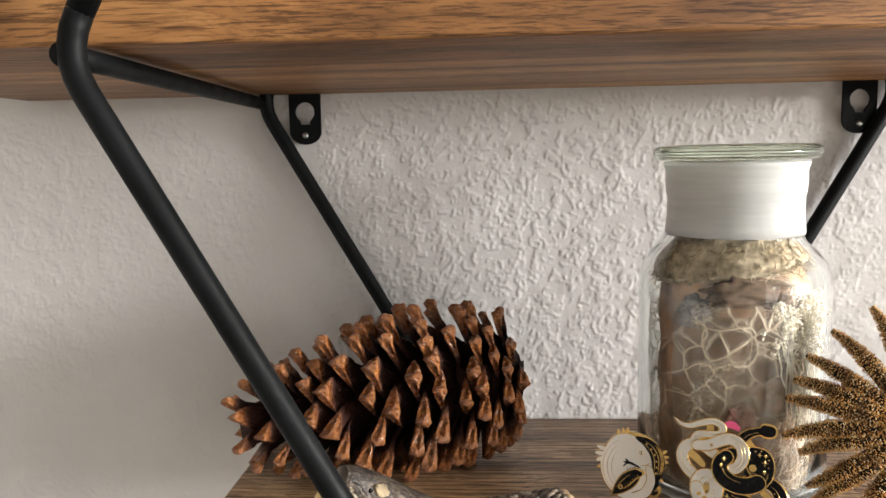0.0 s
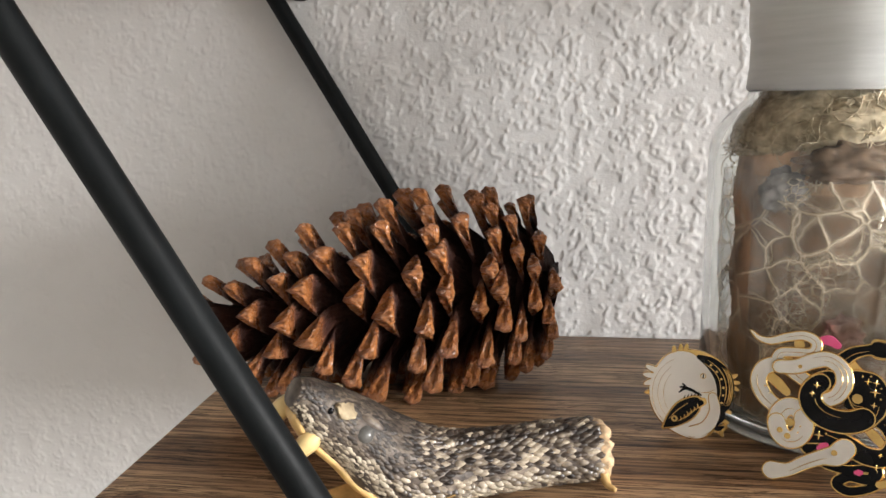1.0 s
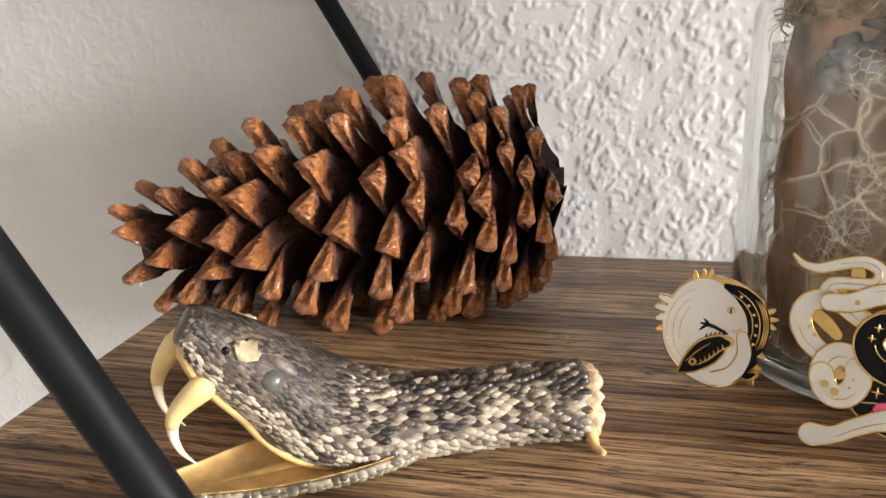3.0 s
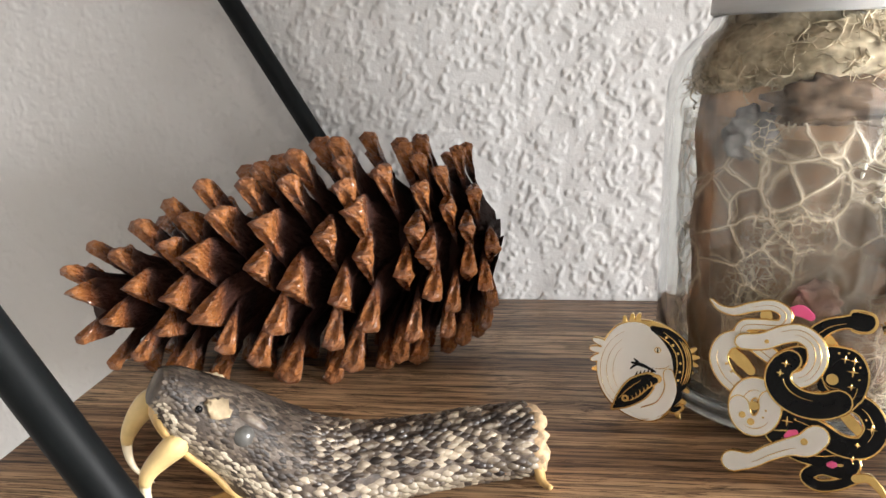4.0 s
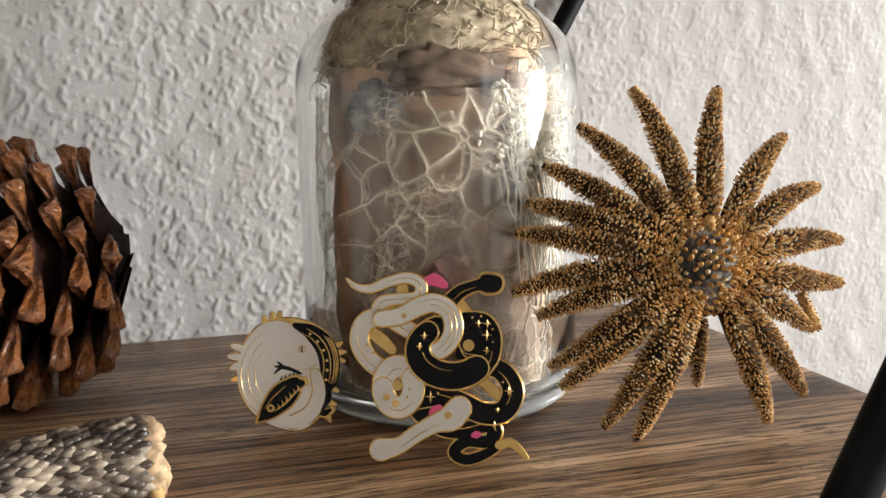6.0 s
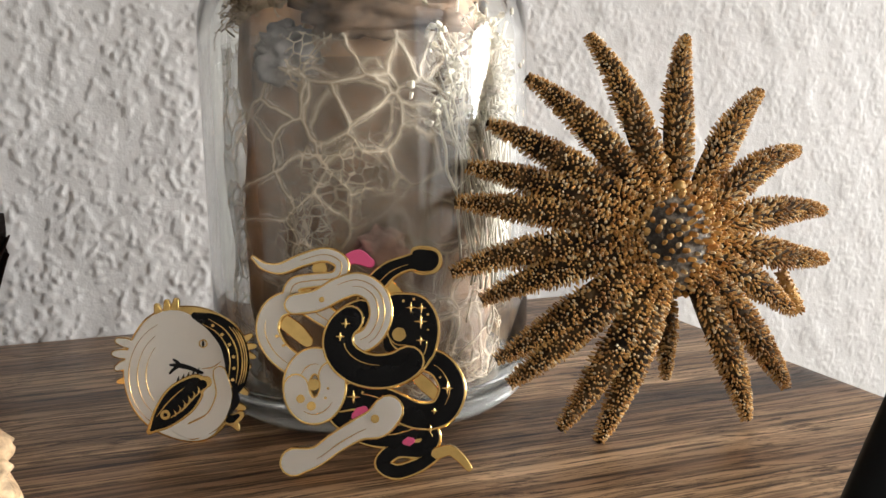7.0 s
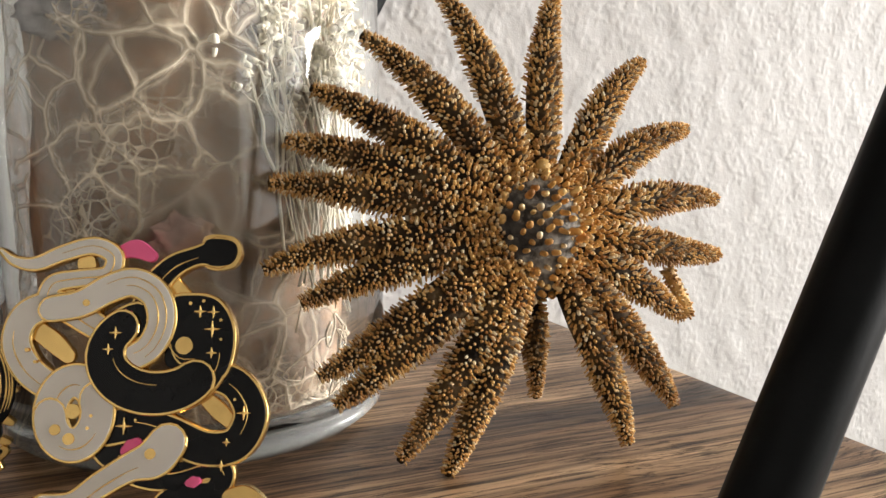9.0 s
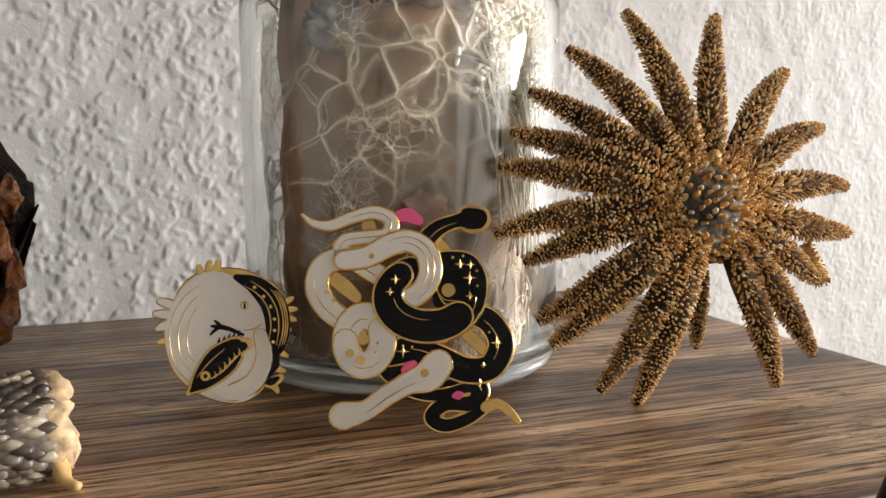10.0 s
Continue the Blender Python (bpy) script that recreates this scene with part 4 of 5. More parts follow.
    part("cut_end", arrays(v, f, "cut_end"), M_CUT, t, "frayed pale orange cut edge")
    drip = np.array([(0.0655, -0.1235, 0.0050), (0.0664, -0.1252, 0.0024), (0.0672, -0.1268, 0.0012), (0.0690, -0.1284, 0.0009)]) - org
    v, f = tube(smooth_path(drip, 4), np.linspace(0.0017, 0.0006, 13), 8)
    part("skin_flap", arrays(v, f, "skin_flap"), M_FLESH, t, "curled yellow strip of dried skin")
    # eyes
    ke = int(total * 0.685)
    for sgn in (1, -1):
        a = 0.30 if sgn > 0 else math.pi - 0.30
        bm = bmesh.new()
        bmesh.ops.create_uvsphere(bm, u_segments=20, v_segments=12, radius=0.0023)
        q = surface(ke, a, -0.0013)
        for vert in bm.verts:
            vert.co = Vector(q) + vert.co
        eye = part("eye", bm, M_EYE, t, "clouded grey eye")
        pts = [surface(ke + 3 - k, a + (0.42 if sgn > 0 else -0.42), -0.0006) for k in range(7)]
        v, f = tube(pts, [0.0004, 0.0010, 0.0013, 0.0014, 0.0013, 0.0010, 0.0005], 8)
        part("brow_ridge", arrays(v, f, "brow_ridge"), M_SNAKE, t)
    for sgn in (1, -1):
        a = 0.50 if sgn > 0 else math.pi - 0.50
        outer, under = [], []
        for i in range(9):
            w = math.sin(math.pi * (0.12 + 0.80 * i / 8)) * (1 + 0.8 * noise.noise(Vector((i * 1.4, sgn, 5))))
            arc = [a + sgn * (0.10 + 0.27 * w * q + 0.13 * noise.noise(Vector((i * 1.7, q * 3, 2)))) for q in (-1, -0.6, -0.2, 0.2, 0.6, 1)]
            fl = ke + 4.0 + i * 0.72
            k0 = int(fl)
            at = lambda b, h: surface(k0, b, h) * (1 - fl + k0) + surface(k0 + 1, b, h) * (fl - k0)
            outer.append([at(b, 0.0009 + 0.0003 * noise.noise(Vector((b * 9, i * 0.8, 1)))) for b in arc])
            under.append([at(b, -0.0004) for b in arc[::-1]])
        v, f = shell([o + u for o, u in zip(outer, under)])
        part("cheek_patch", arrays(v, f, "cheek_patch"), M_PATCH, t, "flaking pale cheek skin")
        q = surface(ke + 10, a - 0.2 * sgn, -0.0001)
        v, f = knob(q, lat[ke] * sgn, 0.0008, 0.0005, 10)
        part("nostril", arrays(v, f, "nostril"), M_INK, t, "dark nostril pit")
    # mouth roof and open lower jaw
    roof = []
    for k in range(int(total * 0.45), total - 3, 2):
        c = path[k] - up[k] * hh[k] * 0.86
        w = hw[k] * 0.72
        roof.append([c + lat[k] * w * math.cos(a) + up[k] * 0.0022 * math.sin(a) for a in np.arange(16) * 2 * math.pi / 16])
    v, f = shell(roof)
    part("mouth_roof", arrays(v, f, "mouth_roof"), M_FLESH, t, "yellow dried mouth lining")
    jaw_ctrl = [(0.0330, -0.1325, 0.0046, 0.0030, 0.0040), (0.0285, -0.1352, 0.0050, 0.0078, 0.0046), (0.0215, -0.1395, 0.0053, 0.0108, 0.0049), (0.0130, -0.1442, 0.0046, 0.0110, 0.0043), (0.0045, -0.1495, 0.0042, 0.0096, 0.0039), (-0.0035, -0.1550, 0.0040, 0.0068, 0.0036), (-0.0092, -0.1592, 0.0042, 0.0045, 0.0034), (-0.0122, -0.1614, 0.0046, 0.0020, 0.0026)]
    jd = smooth_path(jaw_ctrl, 6)
    jp, jw, jh = jd[:, :3] - org, jd[:, 3], jd[:, 4]
    jt, jl, ju = frames_along(jp)
    rings, inner = [], []
    for k in range(len(jp)):
        arc = np.linspace(math.pi, 2 * math.pi, 15)
        out = [jp[k] + jl[k] * jw[k] * math.cos(a) + ju[k] * (jh[k] * math.sin(a) + 0.0006) for a in arc]
        inn = [jp[k] + jl[k] * (jw[k] - 0.0009) * math.cos(a) + ju[k] * ((jh[k] - 0.0012) * math.sin(a) * 0.75 + 0.0008) for a in arc[::-1]]
        rings.append(out + inn)
        inner.append([p + ju[k] * 0.00025 for p in inn] + [p - ju[k] * 0.0002 for p in inn[::-1]])
    v, f = shell(rings)
    jaw = part("lower_jaw", arrays(v, f, "lower_jaw"), M_JAW, t, "open lower jaw, cream outside")
    v, f = shell(inner)
    part("jaw_lining", arrays(v, f, "jaw_lining"), M_FLESH, jaw, "ochre dried jaw lining")
    chin = Heap()
    k, row = 1.0, 0
    while k < len(jp) - 3:
        i = int(k)
        for j in range(13):
            a = math.pi * (1.02 + 0.96 * (j + 0.5 * (row % 2)) / 13)
            nrm = jl[i] * math.cos(a) + ju[i] * math.sin(a)
            p = jp[i] + jl[i] * jw[i] * math.cos(a) + ju[i] * (jh[i] * math.sin(a) + 0.0006)
            if p[2] < 0.0008:
                continue
            chin.add(*leaf_scale(p + 0.00015 * np.array(noise.noise_vector(Vector(p * 3000))), -jt[i], nrm, 0.0024 * g.uniform(0.8, 1.2), 0.0015 * g.uniform(0.8, 1.15), 0.0005 * g.uniform(0.5, 1.5)))
        k += 0.0011 / np.linalg.norm(jp[i + 1] - jp[i])
        row += 1
    tagged(part("chin_skin", chin.mesh("chin_skin"), M_CHIN, jaw), kind="stuff")
    ridge = [jp[k] + ju[k] * -0.0018 for k in range(6, len(jp) - 8, 3)]
    v, f = tube(ridge, np.linspace(0.0022, 0.0010, len(ridge)), 10)
    part("tongue_sheath", arrays(v, f, "tongue_sheath"), M_FLESH, jaw)
    # fangs in their sheaths
    for pts in FANGS:
        q = smooth_path(np.array(pts) - org, 5)
        n = len(q)
        v, f = tube(q[: n // 2 + 1], np.interp(np.linspace(0, 1, n // 2 + 1), [0, 0.25, 1], [0.0012, 0.0026, 0.0012]), 10)
        fang = part("fang_sheath", arrays(v, f, "fang_sheath"), M_FANG, t, "yellow fang sheath")
        v, f = tube(q[n // 2 - 1 :], np.linspace(0.0012, 0.00012, n - n // 2 + 1), 10)
        part("fang", arrays(v, f, "fang"), M_FANG_TIP, fang, "curved ivory fang")


FANGS = [
    [(0.0012, -0.1528, 0.0255), (-0.0034, -0.1550, 0.0220), (-0.0072, -0.1560, 0.0181), (-0.0083, -0.1560, 0.0139), (-0.0071, -0.1560, 0.0104), (-0.0042, -0.1560, 0.0080)],
    [(-0.0072, -0.1465, 0.0315), (-0.0134, -0.1470, 0.0250), (-0.0163, -0.1470, 0.0191), (-0.0156, -0.1470, 0.0136), (-0.0116, -0.1470, 0.0102)],
]
M_LIP = snake_scales("lip_scales", [(0.11, 0.085, 0.06), (0.24, 0.19, 0.135), (0.40, 0.33, 0.24), (0.58, 0.50, 0.38)])
M_CHIN = snake_scales("chin_scales", [(0.030, 0.022, 0.017), (0.085, 0.064, 0.046), (0.17, 0.135, 0.095), (0.36, 0.30, 0.215)])
M_JAW = plain("jaw_skin", (0.26, 0.205, 0.14), 0.5, scale=200, amount=0.3, bump=0.4)
M_PATCH = plain("flaky_cheek", (0.40, 0.31, 0.19), 0.6, scale=260, amount=0.45, bump=0.6)
snake_head()

# ---- enamel pins propped against the jar ----


def ribbon(points, widths, low, high, per=7):
    """A flat band of varying half-width along a path, in millimetres, with round ends."""
    p = smooth_path(np.column_stack([np.array(points, float), np.interp(np.linspace(0, 1, len(points)), np.linspace(0, 1, len(widths)), widths)]), per)
    xy, w = p[:, :2], np.maximum(p[:, 2], 0.05)
    d = np.gradient(xy, axis=0)
    d /= np.linalg.norm(d, axis=1)[:, None] + 1e-9
    head = [(xy[0] - d[0] * w[0] * math.sin(a), w[0] * math.cos(a), d[0]) for a in (1.35, 0.95, 0.5)]
    tail = [(xy[-1] + d[-1] * w[-1] * math.sin(a), w[-1] * math.cos(a), d[-1]) for a in (0.5, 0.95, 1.35)]
    rows = head + list(zip(xy, w, d)) + tail
    rings = []
    for c, hw, dd in rows:
        n = np.array((-dd[1], dd[0]))
        a, b = c + n * hw, c - n * hw
        e = min(0.12, hw * 0.4)
        a2, b2 = c + n * (hw - e), c - n * (hw - e)
        rings.append([np.array((*q, z)) / 1000 for q, z in ((a, low), (a, high - e), (a2, high), (b2, high), (b, high - e), (b, low))])
    return shell(rings)


def plate(points, low, high, per=6):
    """A flat plate with a smooth closed outline, in millimetres."""
    p = smooth_path(points, per, closed=True)
    n, c = len(p), p.mean(0)
    rings = [np.column_stack([c + (p - c) * s, np.full(n, z)]) / 1000 for s, z in ((1, low), (1, high - 0.12), (0.985, high))]
    verts = [q for r in rings for q in r] + [np.array((*c, high)) / 1000, np.array((*c, low)) / 1000]
    faces = [(k * n + j, k * n + (j + 1) % n, (k + 1) * n + (j + 1) % n, (k + 1) * n + j) for k in range(2) for j in range(n)]
    faces += [(2 * n + j, 2 * n + (j + 1) % n, 3 * n) for j in range(n)] + [((j + 1) % n, j, 3 * n + 1) for j in range(n)]
    return verts, faces


def plane_pose(c, u, v, back):
    u = Vector(u).normalized()
    v = Vector(v)
    v = (v - u * v.dot(u)).normalized()
    n = u.cross(v)
    m = Matrix((u, v, n)).transposed().to_4x4()
    m.translation = Vector(c) - n * back
    return m


def circle_path(cx, cy, r, a0, a1, steps=14, ry=0.0):
    return [(cx + r * math.cos(radians(a)), cy + (ry or r) * math.sin(radians(a))) for a in np.linspace(a0, a1, steps)]


def snake_pin():
    t = thing("enamel_pin", plane_pose((0.121, -0.1175, 0.0205), (0.924, -0.382, 0), (0.1, 0.24, 0.96), 0.0016),
              "gold enamel pin of entwined white and black snakes against the jar", "enamel pin", "pins by the jar")
    gold, deco = Heap(), Heap()
    heaps = {"white": Heap(), "black": Heap(), "pink": Heap()}

    def band(kind, pts, widths, level, lines=()):
        up = 0.16 * level
        gold.add(*ribbon(pts, [w + 0.32 for w in widths], 0.0, 1.25 + up))
        heaps[kind].add(*ribbon(pts, widths, 1.0 + up, 1.31 + up))
        p = smooth_path(pts, 3)
        d = np.gradient(p, axis=0)
        d /= np.linalg.norm(d, axis=1)[:, None] + 1e-9
        nn = np.column_stack([-d[:, 1], d[:, 0]])
        for off, s0, s1 in lines:
            a, b = int(s0 * (len(p) - 1)), int(s1 * (len(p) - 1)) + 1
            if b - a > 3:
                deco.add(*ribbon(p[a:b] + nn[a:b] * off, [0.05, 0.12, 0.05], 1.2 + up, 1.36 + up, 2))

    # black snake
    band("black", [(-3.0, -10.2), (1.0, -12.8), (5.5, -13.6), (10.5, -12.4), (12.4, -13.5), (11.0, -15.6), (6.6, -15.8), (4.2, -18.0), (6.6, -19.4), (10.4, -18.2), (13.5, -16.2)], [1.9, 1.9, 1.7, 1.5, 1.5, 1.3, 1.2, 1.2, 1.1, 1.0, 0.8], 0, [(0.3, 0.05, 0.4)])
    gold.add(*ribbon([(13.5, -16.2), (15.6, -15.7), (17.4, -16.9), (18.8, -18.5)], [1.0, 0.9, 0.8, 0.6], 0.1, 1.5))
    band("black", [(-3.4, -7.4), (0.5, -6.8), (5.0, -8.0), (10.0, -10.0), (14.2, -9.4), (16.0, -5.6), (14.2, -1.9), (11.0, -0.6), (8.0, -1.4)], [2.1, 2.2, 2.2, 2.1, 2.1, 2.1, 2.0, 1.8, 1.5], 1, [(0.3, 0.15, 0.32), (0.4, 0.55, 0.8)])
    band("black", [(10.9, 16.3), (8.2, 15.9), (5.0, 14.6), (2.6, 12.2), (1.2, 9.6)], [2.0, 1.2, 1.4, 1.6, 1.6], 1, [(0.3, 0.3, 0.8)])
    heaps["black"].add(*plate([(9.2, 18.0), (12.8, 17.9), (13.6, 16.2), (12.4, 14.6), (9.4, 14.8)], 1.0, 1.5))
    gold.add(*plate([(8.9, 18.5), (13.0, 18.5), (14.2, 16.2), (12.8, 14.1), (9.2, 14.3)], 0.0, 1.3))
    band("black", circle_path(3.4, 2.5, 7.0, 118, 425, 20, 5.2), [2.3, 2.6, 2.7, 2.7, 2.4, 1.8], 3, [(1.1, 0.28, 0.55), (-1.3, 0.6, 0.8)])
    heaps["black"].add(*plate([(5.6, 6.4), (8.2, 6.4), (9.6, 3.4), (7.4, 0.8), (4.6, 0.8), (4.2, 3.0)], 1.0, 1.45))
    lobe = [(4.6, 9.4), (8.0, 10.4), (11.2, 9.6), (13.2, 6.6), (13.4, 2.8), (12.0, -0.6), (8.4, 0.4), (5.4, 2.6)]
    heaps["black"].add(*plate(lobe, 1.0, 1.82))
    gold.add(*plate([(8.6 + (x - 8.6) * 1.07, 4.8 + (y - 4.8) * 1.07) for x, y in lobe], 0.0, 1.72))
    gold.add(*plate(circle_path(6.9, 3.6, 1.2, 0, 330, 8), 1.0, 1.95))
    deco.add(*ribbon([(3.4, 6.2), (4.4, 4.2), (6.2, 2.0), (8.4, 1.8)], [0.05, 0.12, 0.05], 1.2, 1.88, 3))
    # white snake
    band("white", [(-19.2, 16.9), (-17.2, 15.4), (-14.2, 15.0), (-10.6, 16.4), (-6.4, 17.4), (-3.5, 16.0), (-4.2, 13.4), (-8.2, 12.9), (-11.6, 12.2), (-12.2, 9.9), (-10.0, 8.6)], [0.15, 0.5, 0.8, 0.95, 1.05, 1.1, 1.1, 1.05, 1.15, 1.35, 1.5], 1, [(0.0, 0.3, 0.95)])
    band("white", [(-3.4, 5.0), (-6.6, 7.0), (-10.8, 9.2), (-15.0, 8.0), (-16.3, 4.4), (-14.4, 0.6), (-10.6, -2.0), (-7.2, -2.6)], [1.5, 1.6, 1.75, 1.85, 1.85, 1.85, 1.75, 1.6], 1, [(0.4, 0.08, 0.35), (-0.4, 0.55, 0.85)])
    band("white", circle_path(-7.6, -5.2, 3.2, 20, 205, 10, 4.2), [2.15], 4, [(0.5, 0.3, 0.85)])
    band("white", circle_path(-7.6, -5.2, 3.2, 185, 385, 11, 4.2), [2.15], 4.4, [(-0.6, 0.3, 0.7)])
    band("white", [(-11.4, 8.7), (-7.4, 9.4), (-3.6, 11.4), (-0.2, 12.2), (2.8, 10.4), (3.7, 6.8), (2.2, 3.4), (-0.6, 2.0), (-3.0, 2.6)], [1.6, 1.7, 1.8, 1.8, 1.8, 1.8, 1.7, 1.5, 1.2], 5, [(0.7, 0.25, 0.8), (-0.4, 0.35, 0.85)])
    band("black", circle_path(3.4, 2.5, 7.0, 136, 318, 14, 5.2), [2.2, 2.5, 2.7, 2.7, 2.5], 6.5, [(1.1, 0.3, 0.75)])
    band("white", [(5.2, -9.2), (3.4, -11.2), (0.2, -12.4), (-3.6, -14.6), (-7.0, -17.0), (-10.8, -18.0)], [2.4, 2.4, 1.7, 1.5, 1.5, 2.2], 5, [(0.4, 0.35, 0.85)])
    gold.add(*plate(circle_path(-7.7, -5.0, 1.0, 0, 330, 8), 1.0, 2.05))
    gold.add(*ribbon([(-13.6, 5.8), (-11.4, 4.2), (-9.4, 2.4)], [1.3, 1.4, 1.1], 0.0, 0.9))
    gold.add(*ribbon([(9.6, -3.4), (11.6, -5.2), (13.4, -6.9)], [1.0, 1.2, 0.9], 0.0, 0.8))
    gold.add(*plate(circle_path(-7.4, 15.0, 1.3, 0, 330, 8), 0.0, 1.0))
    gold.add(*plate(circle_path(-10.0, 11.0, 1.3, 0, 330, 8), 0.0, 1.0))
    gold.add(*ribbon([(4.6, 12.6), (6.0, 10.6), (7.6, 9.4)], [0.9, 1.2, 0.9], 0.0, 1.1))
    # pink and red touches
    for pts, w in (([(-2.6, 16.6), (-0.6, 17.0), (1.4, 16.0)], 1.3), ([(-1.4, 8.0), (-0.2, 7.0)], 0.9), ([(-0.4, -10.2), (1.0, -9.2)], 1.0), ([(8.2, -14.4), (9.2, -14.2)], 0.75)):
        lift = 0.9 if w > 1.2 else 1.75
        heaps["pink"].add(*ribbon([pts[0], *pts[1:]] if len(pts) > 2 else [pts[0], tuple((np.array(pts[0]) + pts[1]) / 2), pts[1]], [w * 0.7, w, w * 0.7], 0.3, lift + 0.2))
    # gold stars, dots and hearts
    stars = [(10.6, 5.8, 1.1), (8.9, 8.2, 0.8), (10.7, 8.1, 0.8), (10.6, 2.6, 0.7), (-2.3, 5.4, 0.8), (-3.2, 3.2, 0.7), (-0.8, -7.0, 1.1), (6.4, -8.8, 0.7), (15.2, -5.4, 0.9), (13.0, -9.2, 0.5), (12.4, -12.2, 0.7)]
    for x, y, r in stars:
        top = 2.42 if x < -2 else 1.90
        deco.add(*ribbon([(x - r, y), (x, y), (x + r, y)], [0.04, 0.2, 0.04], 1.2, top, 4))
        deco.add(*ribbon([(x, y - r), (x, y), (x, y + r)], [0.04, 0.2, 0.04], 1.2, top + 0.01, 4))
    for x, y, r in ((9.4, 9.6, 0.24), (7.6, 9.3, 0.24), (11.8, 7.0, 0.22), (11.9, 4.4, 0.2), (9.6, 1.2, 0.2), (-3.6, 4.6, 0.2), (0.8, -6.2, 0.2), (14.0, -3.6, 0.2), (-14.4, 3.2, 0.3), (-13.2, 1.6, 0.25), (-9.9, -7.4, 0.75), (-8.0, -8.6, 0.8), (-5.6, -7.2, 0.25), (-5.2, -5.6, 0.25), (3.0, -10.6, 0.75), (4.2, -9.2, 0.3), (-6.6, 9.5, 0.5), (-5.2, 10.6, 0.25)):
        deco.add(*plate(circle_path(x, y, r, 0, 315, 7), 1.2, 2.22 if r > 0.45 else 2.06, 2))
    part("gold_base", gold.mesh("gold_base", False), M_GOLD, t, "polished gold backing and rims")
    part("white_snake", heaps["white"].mesh("white_snake", False), M_WHITE, t, "white enamel snake")
    part("black_snake", heaps["black"].mesh("black_snake", False), M_INK, t, "black enamel snake")
    part("pink_enamel", heaps["pink"].mesh("pink_enamel", False), M_PINK, t, "bright pink enamel")
    part("gold_ornament", deco.mesh("gold_ornament", False), M_GOLD, t, "fine gold lines, stars and dots")
    v, f = tube([(0, 0, 0.0001), (0, 0, -0.0035)], 0.0005, 8)
    part("pin_post", arrays(v, f, "pin_post"), M_GOLD, t)


def lizard_pin():
    t = thing("enamel_pin", plane_pose((0.0945, -0.0935, 0.0136), (0.98, -0.2, 0), (0.03, 0.15, 0.98), 0.0016),
              "gold enamel pin with curled white and black creatures by the jar", "enamel pin", "pins by the jar")
    gold, white, black, deco = Heap(), Heap(), Heap(), Heap()
    gold.add(*plate([(-8.6, 11.2), (-11.6, 8.0), (-13.8, 3.0), (-14.0, -2.0), (-12.4, -7.0), (-8.8, -11.0), (-3.6, -13.3), (1.0, -13.4), (4.6, -10.8), (6.6, -6.0), (8.6, -1.0), (9.2, 4.4), (7.0, 8.6), (2.0, 11.8), (-3.4, 12.6)], 0.0, 1.2))
    white.add(*plate([(-8.4, 10.9), (-11.3, 7.8), (-13.55, 2.9), (-13.75, -2.0), (-12.1, -6.8), (-8.6, -10.7), (-3.6, -13.0), (0.8, -13.1), (3.8, -10.5), (4.8, -6.0), (5.0, -1.0), (5.2, 3.4), (2.6, 7.2), (-0.6, 10.4), (-4.4, 11.9)], 1.0, 1.32))
    for k, off in enumerate((0.0, 1.6, 3.2)):
        arc = [(-4.0 + (9.0 - off) * math.cos(radians(a)), -0.6 + (10.6 - off) * math.sin(radians(a))) for a in np.linspace(112 + 10 * k, 236 - 8 * k, 9)]
        deco.add(*ribbon(arc, [0.03, 0.08, 0.03], 1.2, 1.38, 4))
    black.add(*ribbon([(-0.4, 10.6), (3.2, 8.9), (6.2, 5.6), (7.2, 1.6), (6.8, -2.2), (6.0, -4.6)], [0.7, 1.8, 2.4, 2.4, 2.0, 1.2], 1.0, 1.40))
    deco.add(*ribbon([(1.0, 9.0), (3.6, 7.2), (5.4, 4.4), (5.9, 1.2), (5.5, -1.8)], [0.06, 0.14, 0.14, 0.06], 1.2, 1.46))
    deco.add(*ribbon([(2.2, 9.9), (5.2, 7.6), (7.0, 4.4), (7.4, 0.8), (6.9, -2.6)], [0.06, 0.16, 0.16, 0.06], 1.2, 1.46))
    for x, y in ((2.9, 8.6), (4.6, 6.8), (5.9, 4.8), (6.6, 2.4), (6.6, 0.2), (6.3, -2.0)):
        deco.add(*plate(circle_path(x, y, 0.34, 0, 315, 6), 1.2, 1.47, 2))
    black.add(*ribbon([(5.4, -4.2), (6.2, -6.0), (5.2, -8.2)], [1.2, 1.3, 0.7], 1.0, 1.42))
    black.add(*ribbon([(4.2, -8.6), (5.6, -9.6), (7.0, -9.0)], [0.5, 0.8, 0.4], 1.0, 1.36))
    gold.add(*ribbon([(4.2, -8.8), (5.8, -9.8), (7.4, -9.0)], [1.0, 1.2, 0.9], 0.0, 1.2))
    white.add(*ribbon([(3.9, -0.6), (4.6, -5.0), (2.6, -9.4), (-1.4, -11.4), (-4.6, -10.8)], [1.2, 1.5, 1.7, 1.6, 0.8], 1.0, 1.46))
    gold.add(*ribbon([(3.9, -0.6), (4.6, -5.0), (2.6, -9.4), (-1.4, -11.4)], [1.4, 1.75, 1.9, 1.8], 0.9, 1.42))
    # black dragon-like head over the white body
    gold.add(*ribbon([(-9.4, -11.0), (-6.8, -8.6), (-3.6, -5.4), (-0.6, -2.8), (1.2, -2.2)], [0.7, 2.4, 3.3, 2.4, 1.2], 0.9, 1.50))
    black.add(*ribbon([(-9.0, -10.7), (-6.8, -8.6), (-3.6, -5.4), (-0.8, -3.0), (0.6, -2.6)], [0.4, 2.0, 2.9, 2.0, 0.9], 1.0, 1.58))
    deco.add(*plate(circle_path(-6.4, -8.0, 0.95, 0, 330, 9), 1.2, 1.68, 2))
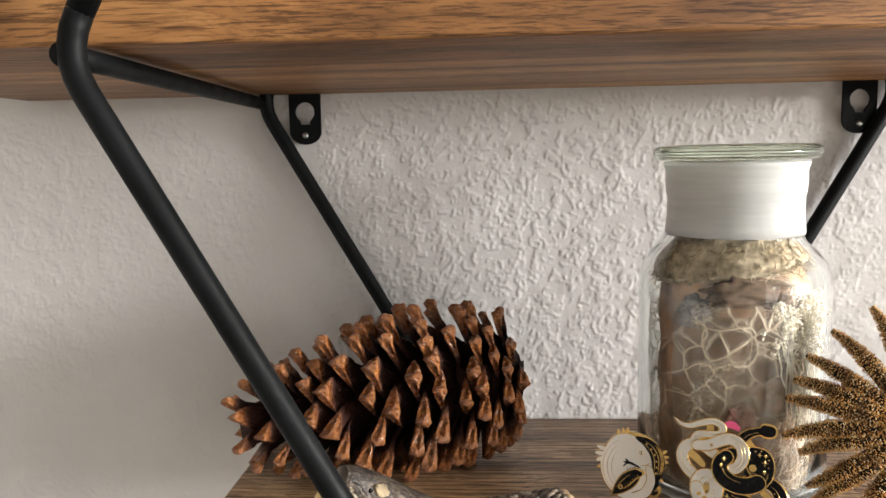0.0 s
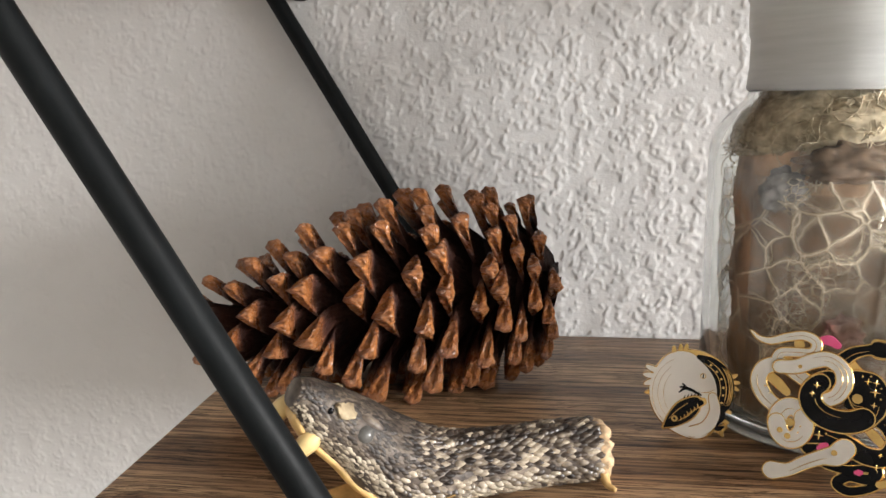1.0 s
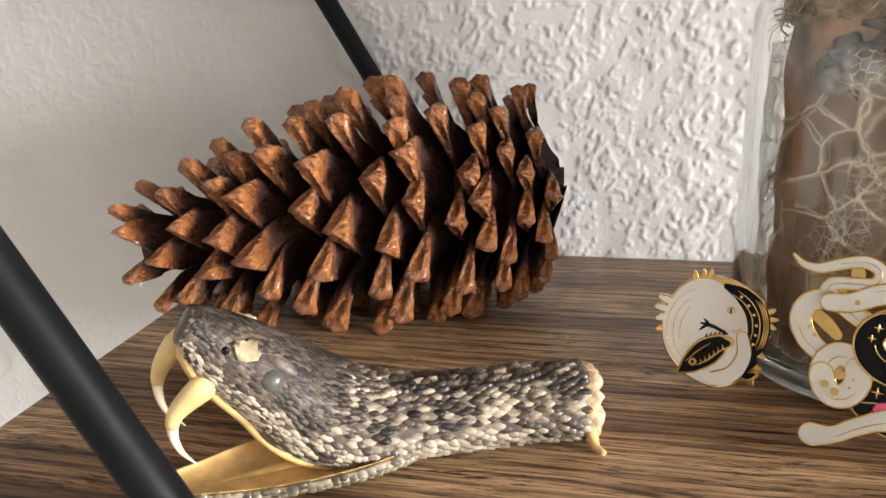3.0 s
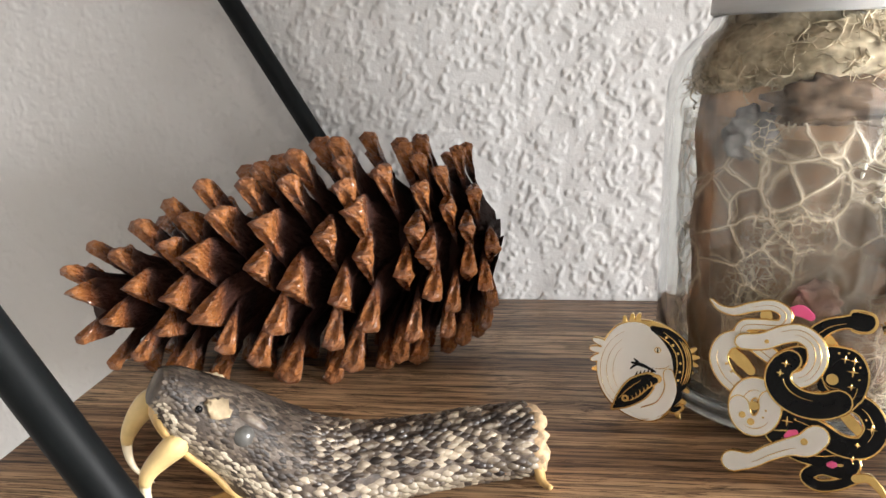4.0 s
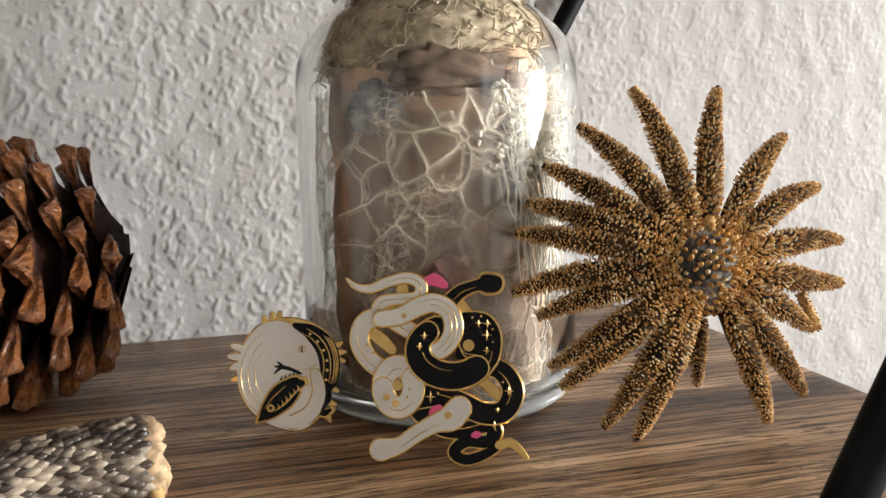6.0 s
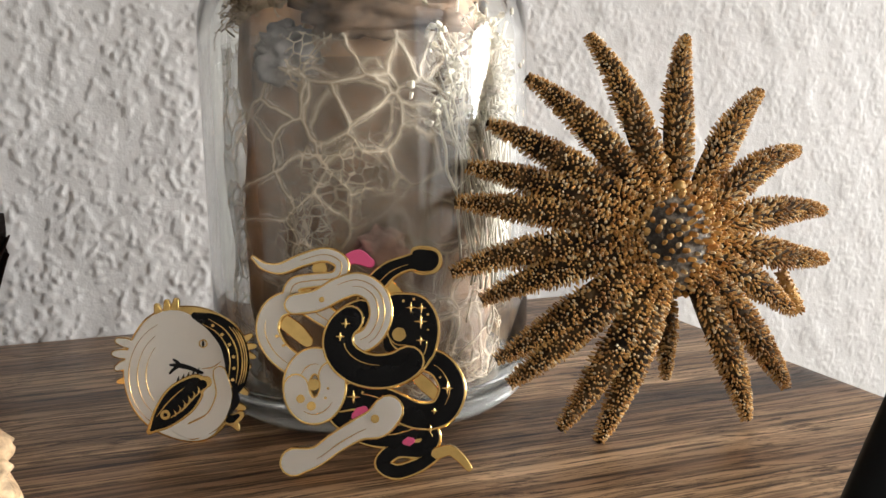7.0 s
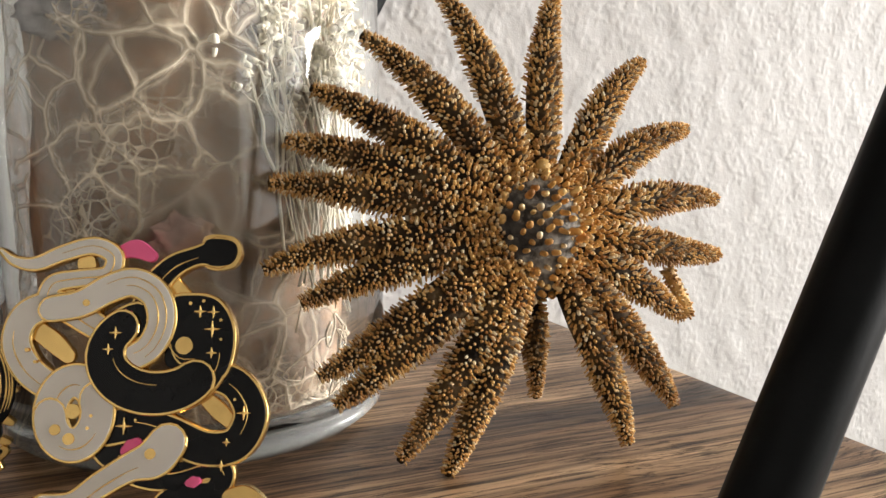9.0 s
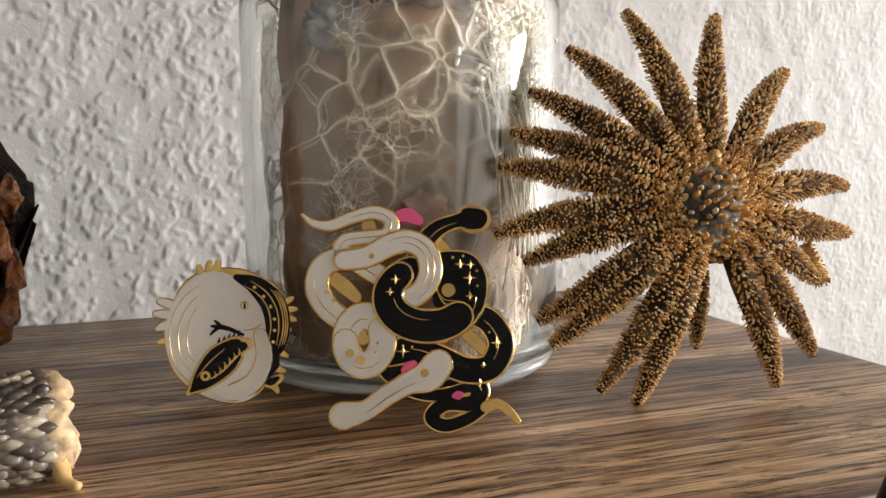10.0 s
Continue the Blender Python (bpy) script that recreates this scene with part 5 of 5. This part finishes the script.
    black.add(*plate(circle_path(-6.4, -8.0, 0.4, 0, 330, 6), 1.2, 1.74, 2))
    deco.add(*ribbon([(-8.0, -8.2), (-5.6, -5.4), (-2.8, -3.0)], [0.05, 0.16, 0.05], 1.2, 1.66))
    deco.add(*ribbon([(-5.4, -8.6), (-3.2, -7.2), (-1.2, -5.2), (0.4, -3.8)], [0.1, 0.22, 0.22, 0.1], 1.2, 1.66))
    for k in range(6):
        x, y = -4.6 + 0.9 * k, -8.2 + 0.85 * k
        deco.add(*ribbon([(x, y), (x + 0.1, y + 0.5), (x - 0.2, y + 1.0)], [0.22, 0.16, 0.05], 1.2, 1.67, 2))
    for k in range(5):
        x, y = -4.0 + 0.95 * k, -1.9 + 0.35 * k
        black.add(*ribbon([(x, y - 0.4), (x + 0.1, y + 0.4), (x + 0.3, y + 1.1)], [0.3, 0.22, 0.05], 1.0, 1.44, 2))
    black.add(*ribbon([(-5.2, 1.4), (-3.6, 1.2), (-1.8, 0.7), (0.6, -0.4)], [0.25, 0.5, 0.45, 0.3], 1.0, 1.42))
    black.add(*ribbon([(-4.6, 2.4), (-3.8, 1.7), (-3.4, 1.0)], [0.2, 0.35, 0.2], 1.0, 1.43))
    black.add(*ribbon([(-5.4, -0.2), (-4.6, 0.6), (-3.8, 0.9)], [0.2, 0.35, 0.2], 1.0, 1.41))
    for off in (0.9, 1.8, 2.6):
        arc = [(2.4 + (5.4 + off * 0.5) * math.cos(radians(a)), 1.6 + (8.0 + off * 0.4) * math.sin(radians(a))) for a in np.linspace(58 - 6 * off, -38 + 4 * off, 10)]
        deco.add(*ribbon(arc, [0.05, 0.16, 0.09, 0.16, 0.05], 1.2, 1.47, 3))
    # stubby toes along the pale edge
    for x0, y0, x1, y1 in ((-12.4, 5.6, -14.7, 6.4), (-13.2, 3.8, -15.4, 4.0), (-13.4, 2.0, -15.0, 1.3)):
        toe = [(x0, y0), ((x0 + x1) / 2, (y0 + y1) / 2), (x1, y1)]
        gold.add(*ribbon(toe, [0.95, 1.0, 0.75], 0.0, 1.19, 3))
        v, f = ribbon(toe, [0.7, 0.75, 0.5], 1.0, 1.36, 3)
        part("toe", arrays(v, f, "toe", False), M_WHITE, t)
    # the white creature's eye and smile
    deco.add(*plate(circle_path(1.0, 5.2, 0.85, 0, 330, 9), 1.2, 1.40, 2))
    white.add(*plate(circle_path(1.0, 5.2, 0.58, 0, 330, 8), 1.0, 1.44, 2))
    black.add(*plate([(0.85, 5.7), (1.15, 5.7), (1.2, 4.7), (0.8, 4.7)], 1.0, 1.48, 2))
    deco.add(*ribbon([(4.2, 1.6), (2.6, 0.6), (0.6, 0.4)], [0.05, 0.13, 0.05], 1.2, 1.38))
    # gold crown points and claws round the rim
    for x, y, a in ((-7.4, 12.2, 100), (-5.6, 12.9, 90), (-4.0, 13.1, 80), (-14.2, 1.2, 180), (-14.2, -1.2, 190), (9.4, 6.0, 30), (10.0, 4.2, 5), (9.8, 2.4, -20), (8.8, 0.4, -10), (8.2, -4.4, -30), (7.6, -7.4, -20), (6.6, -11.0, -60)):
        dx, dy = math.cos(radians(a)), math.sin(radians(a))
        gold.add(*ribbon([(x - dx, y - dy), (x, y), (x + dx * 0.6, y + dy * 0.6)], [0.75, 0.65, 0.5], 0.0, 1.25, 4))
    part("gold_base", gold.mesh("gold_base", False), M_GOLD, t, "polished gold backing and claws")
    part("white_creature", white.mesh("white_creature", False), M_WHITE, t, "white enamel body")
    part("black_creature", black.mesh("black_creature", False), M_INK, t, "black enamel body")
    part("gold_ornament", deco.mesh("gold_ornament", False), M_GOLD, t, "fine gold outlines")
    v, f = tube([(0, 0, 0.0001), (0, 0, -0.0035)], 0.0005, 8)
    part("pin_post", arrays(v, f, "pin_post"), M_GOLD, t)


snake_pin()
lizard_pin()
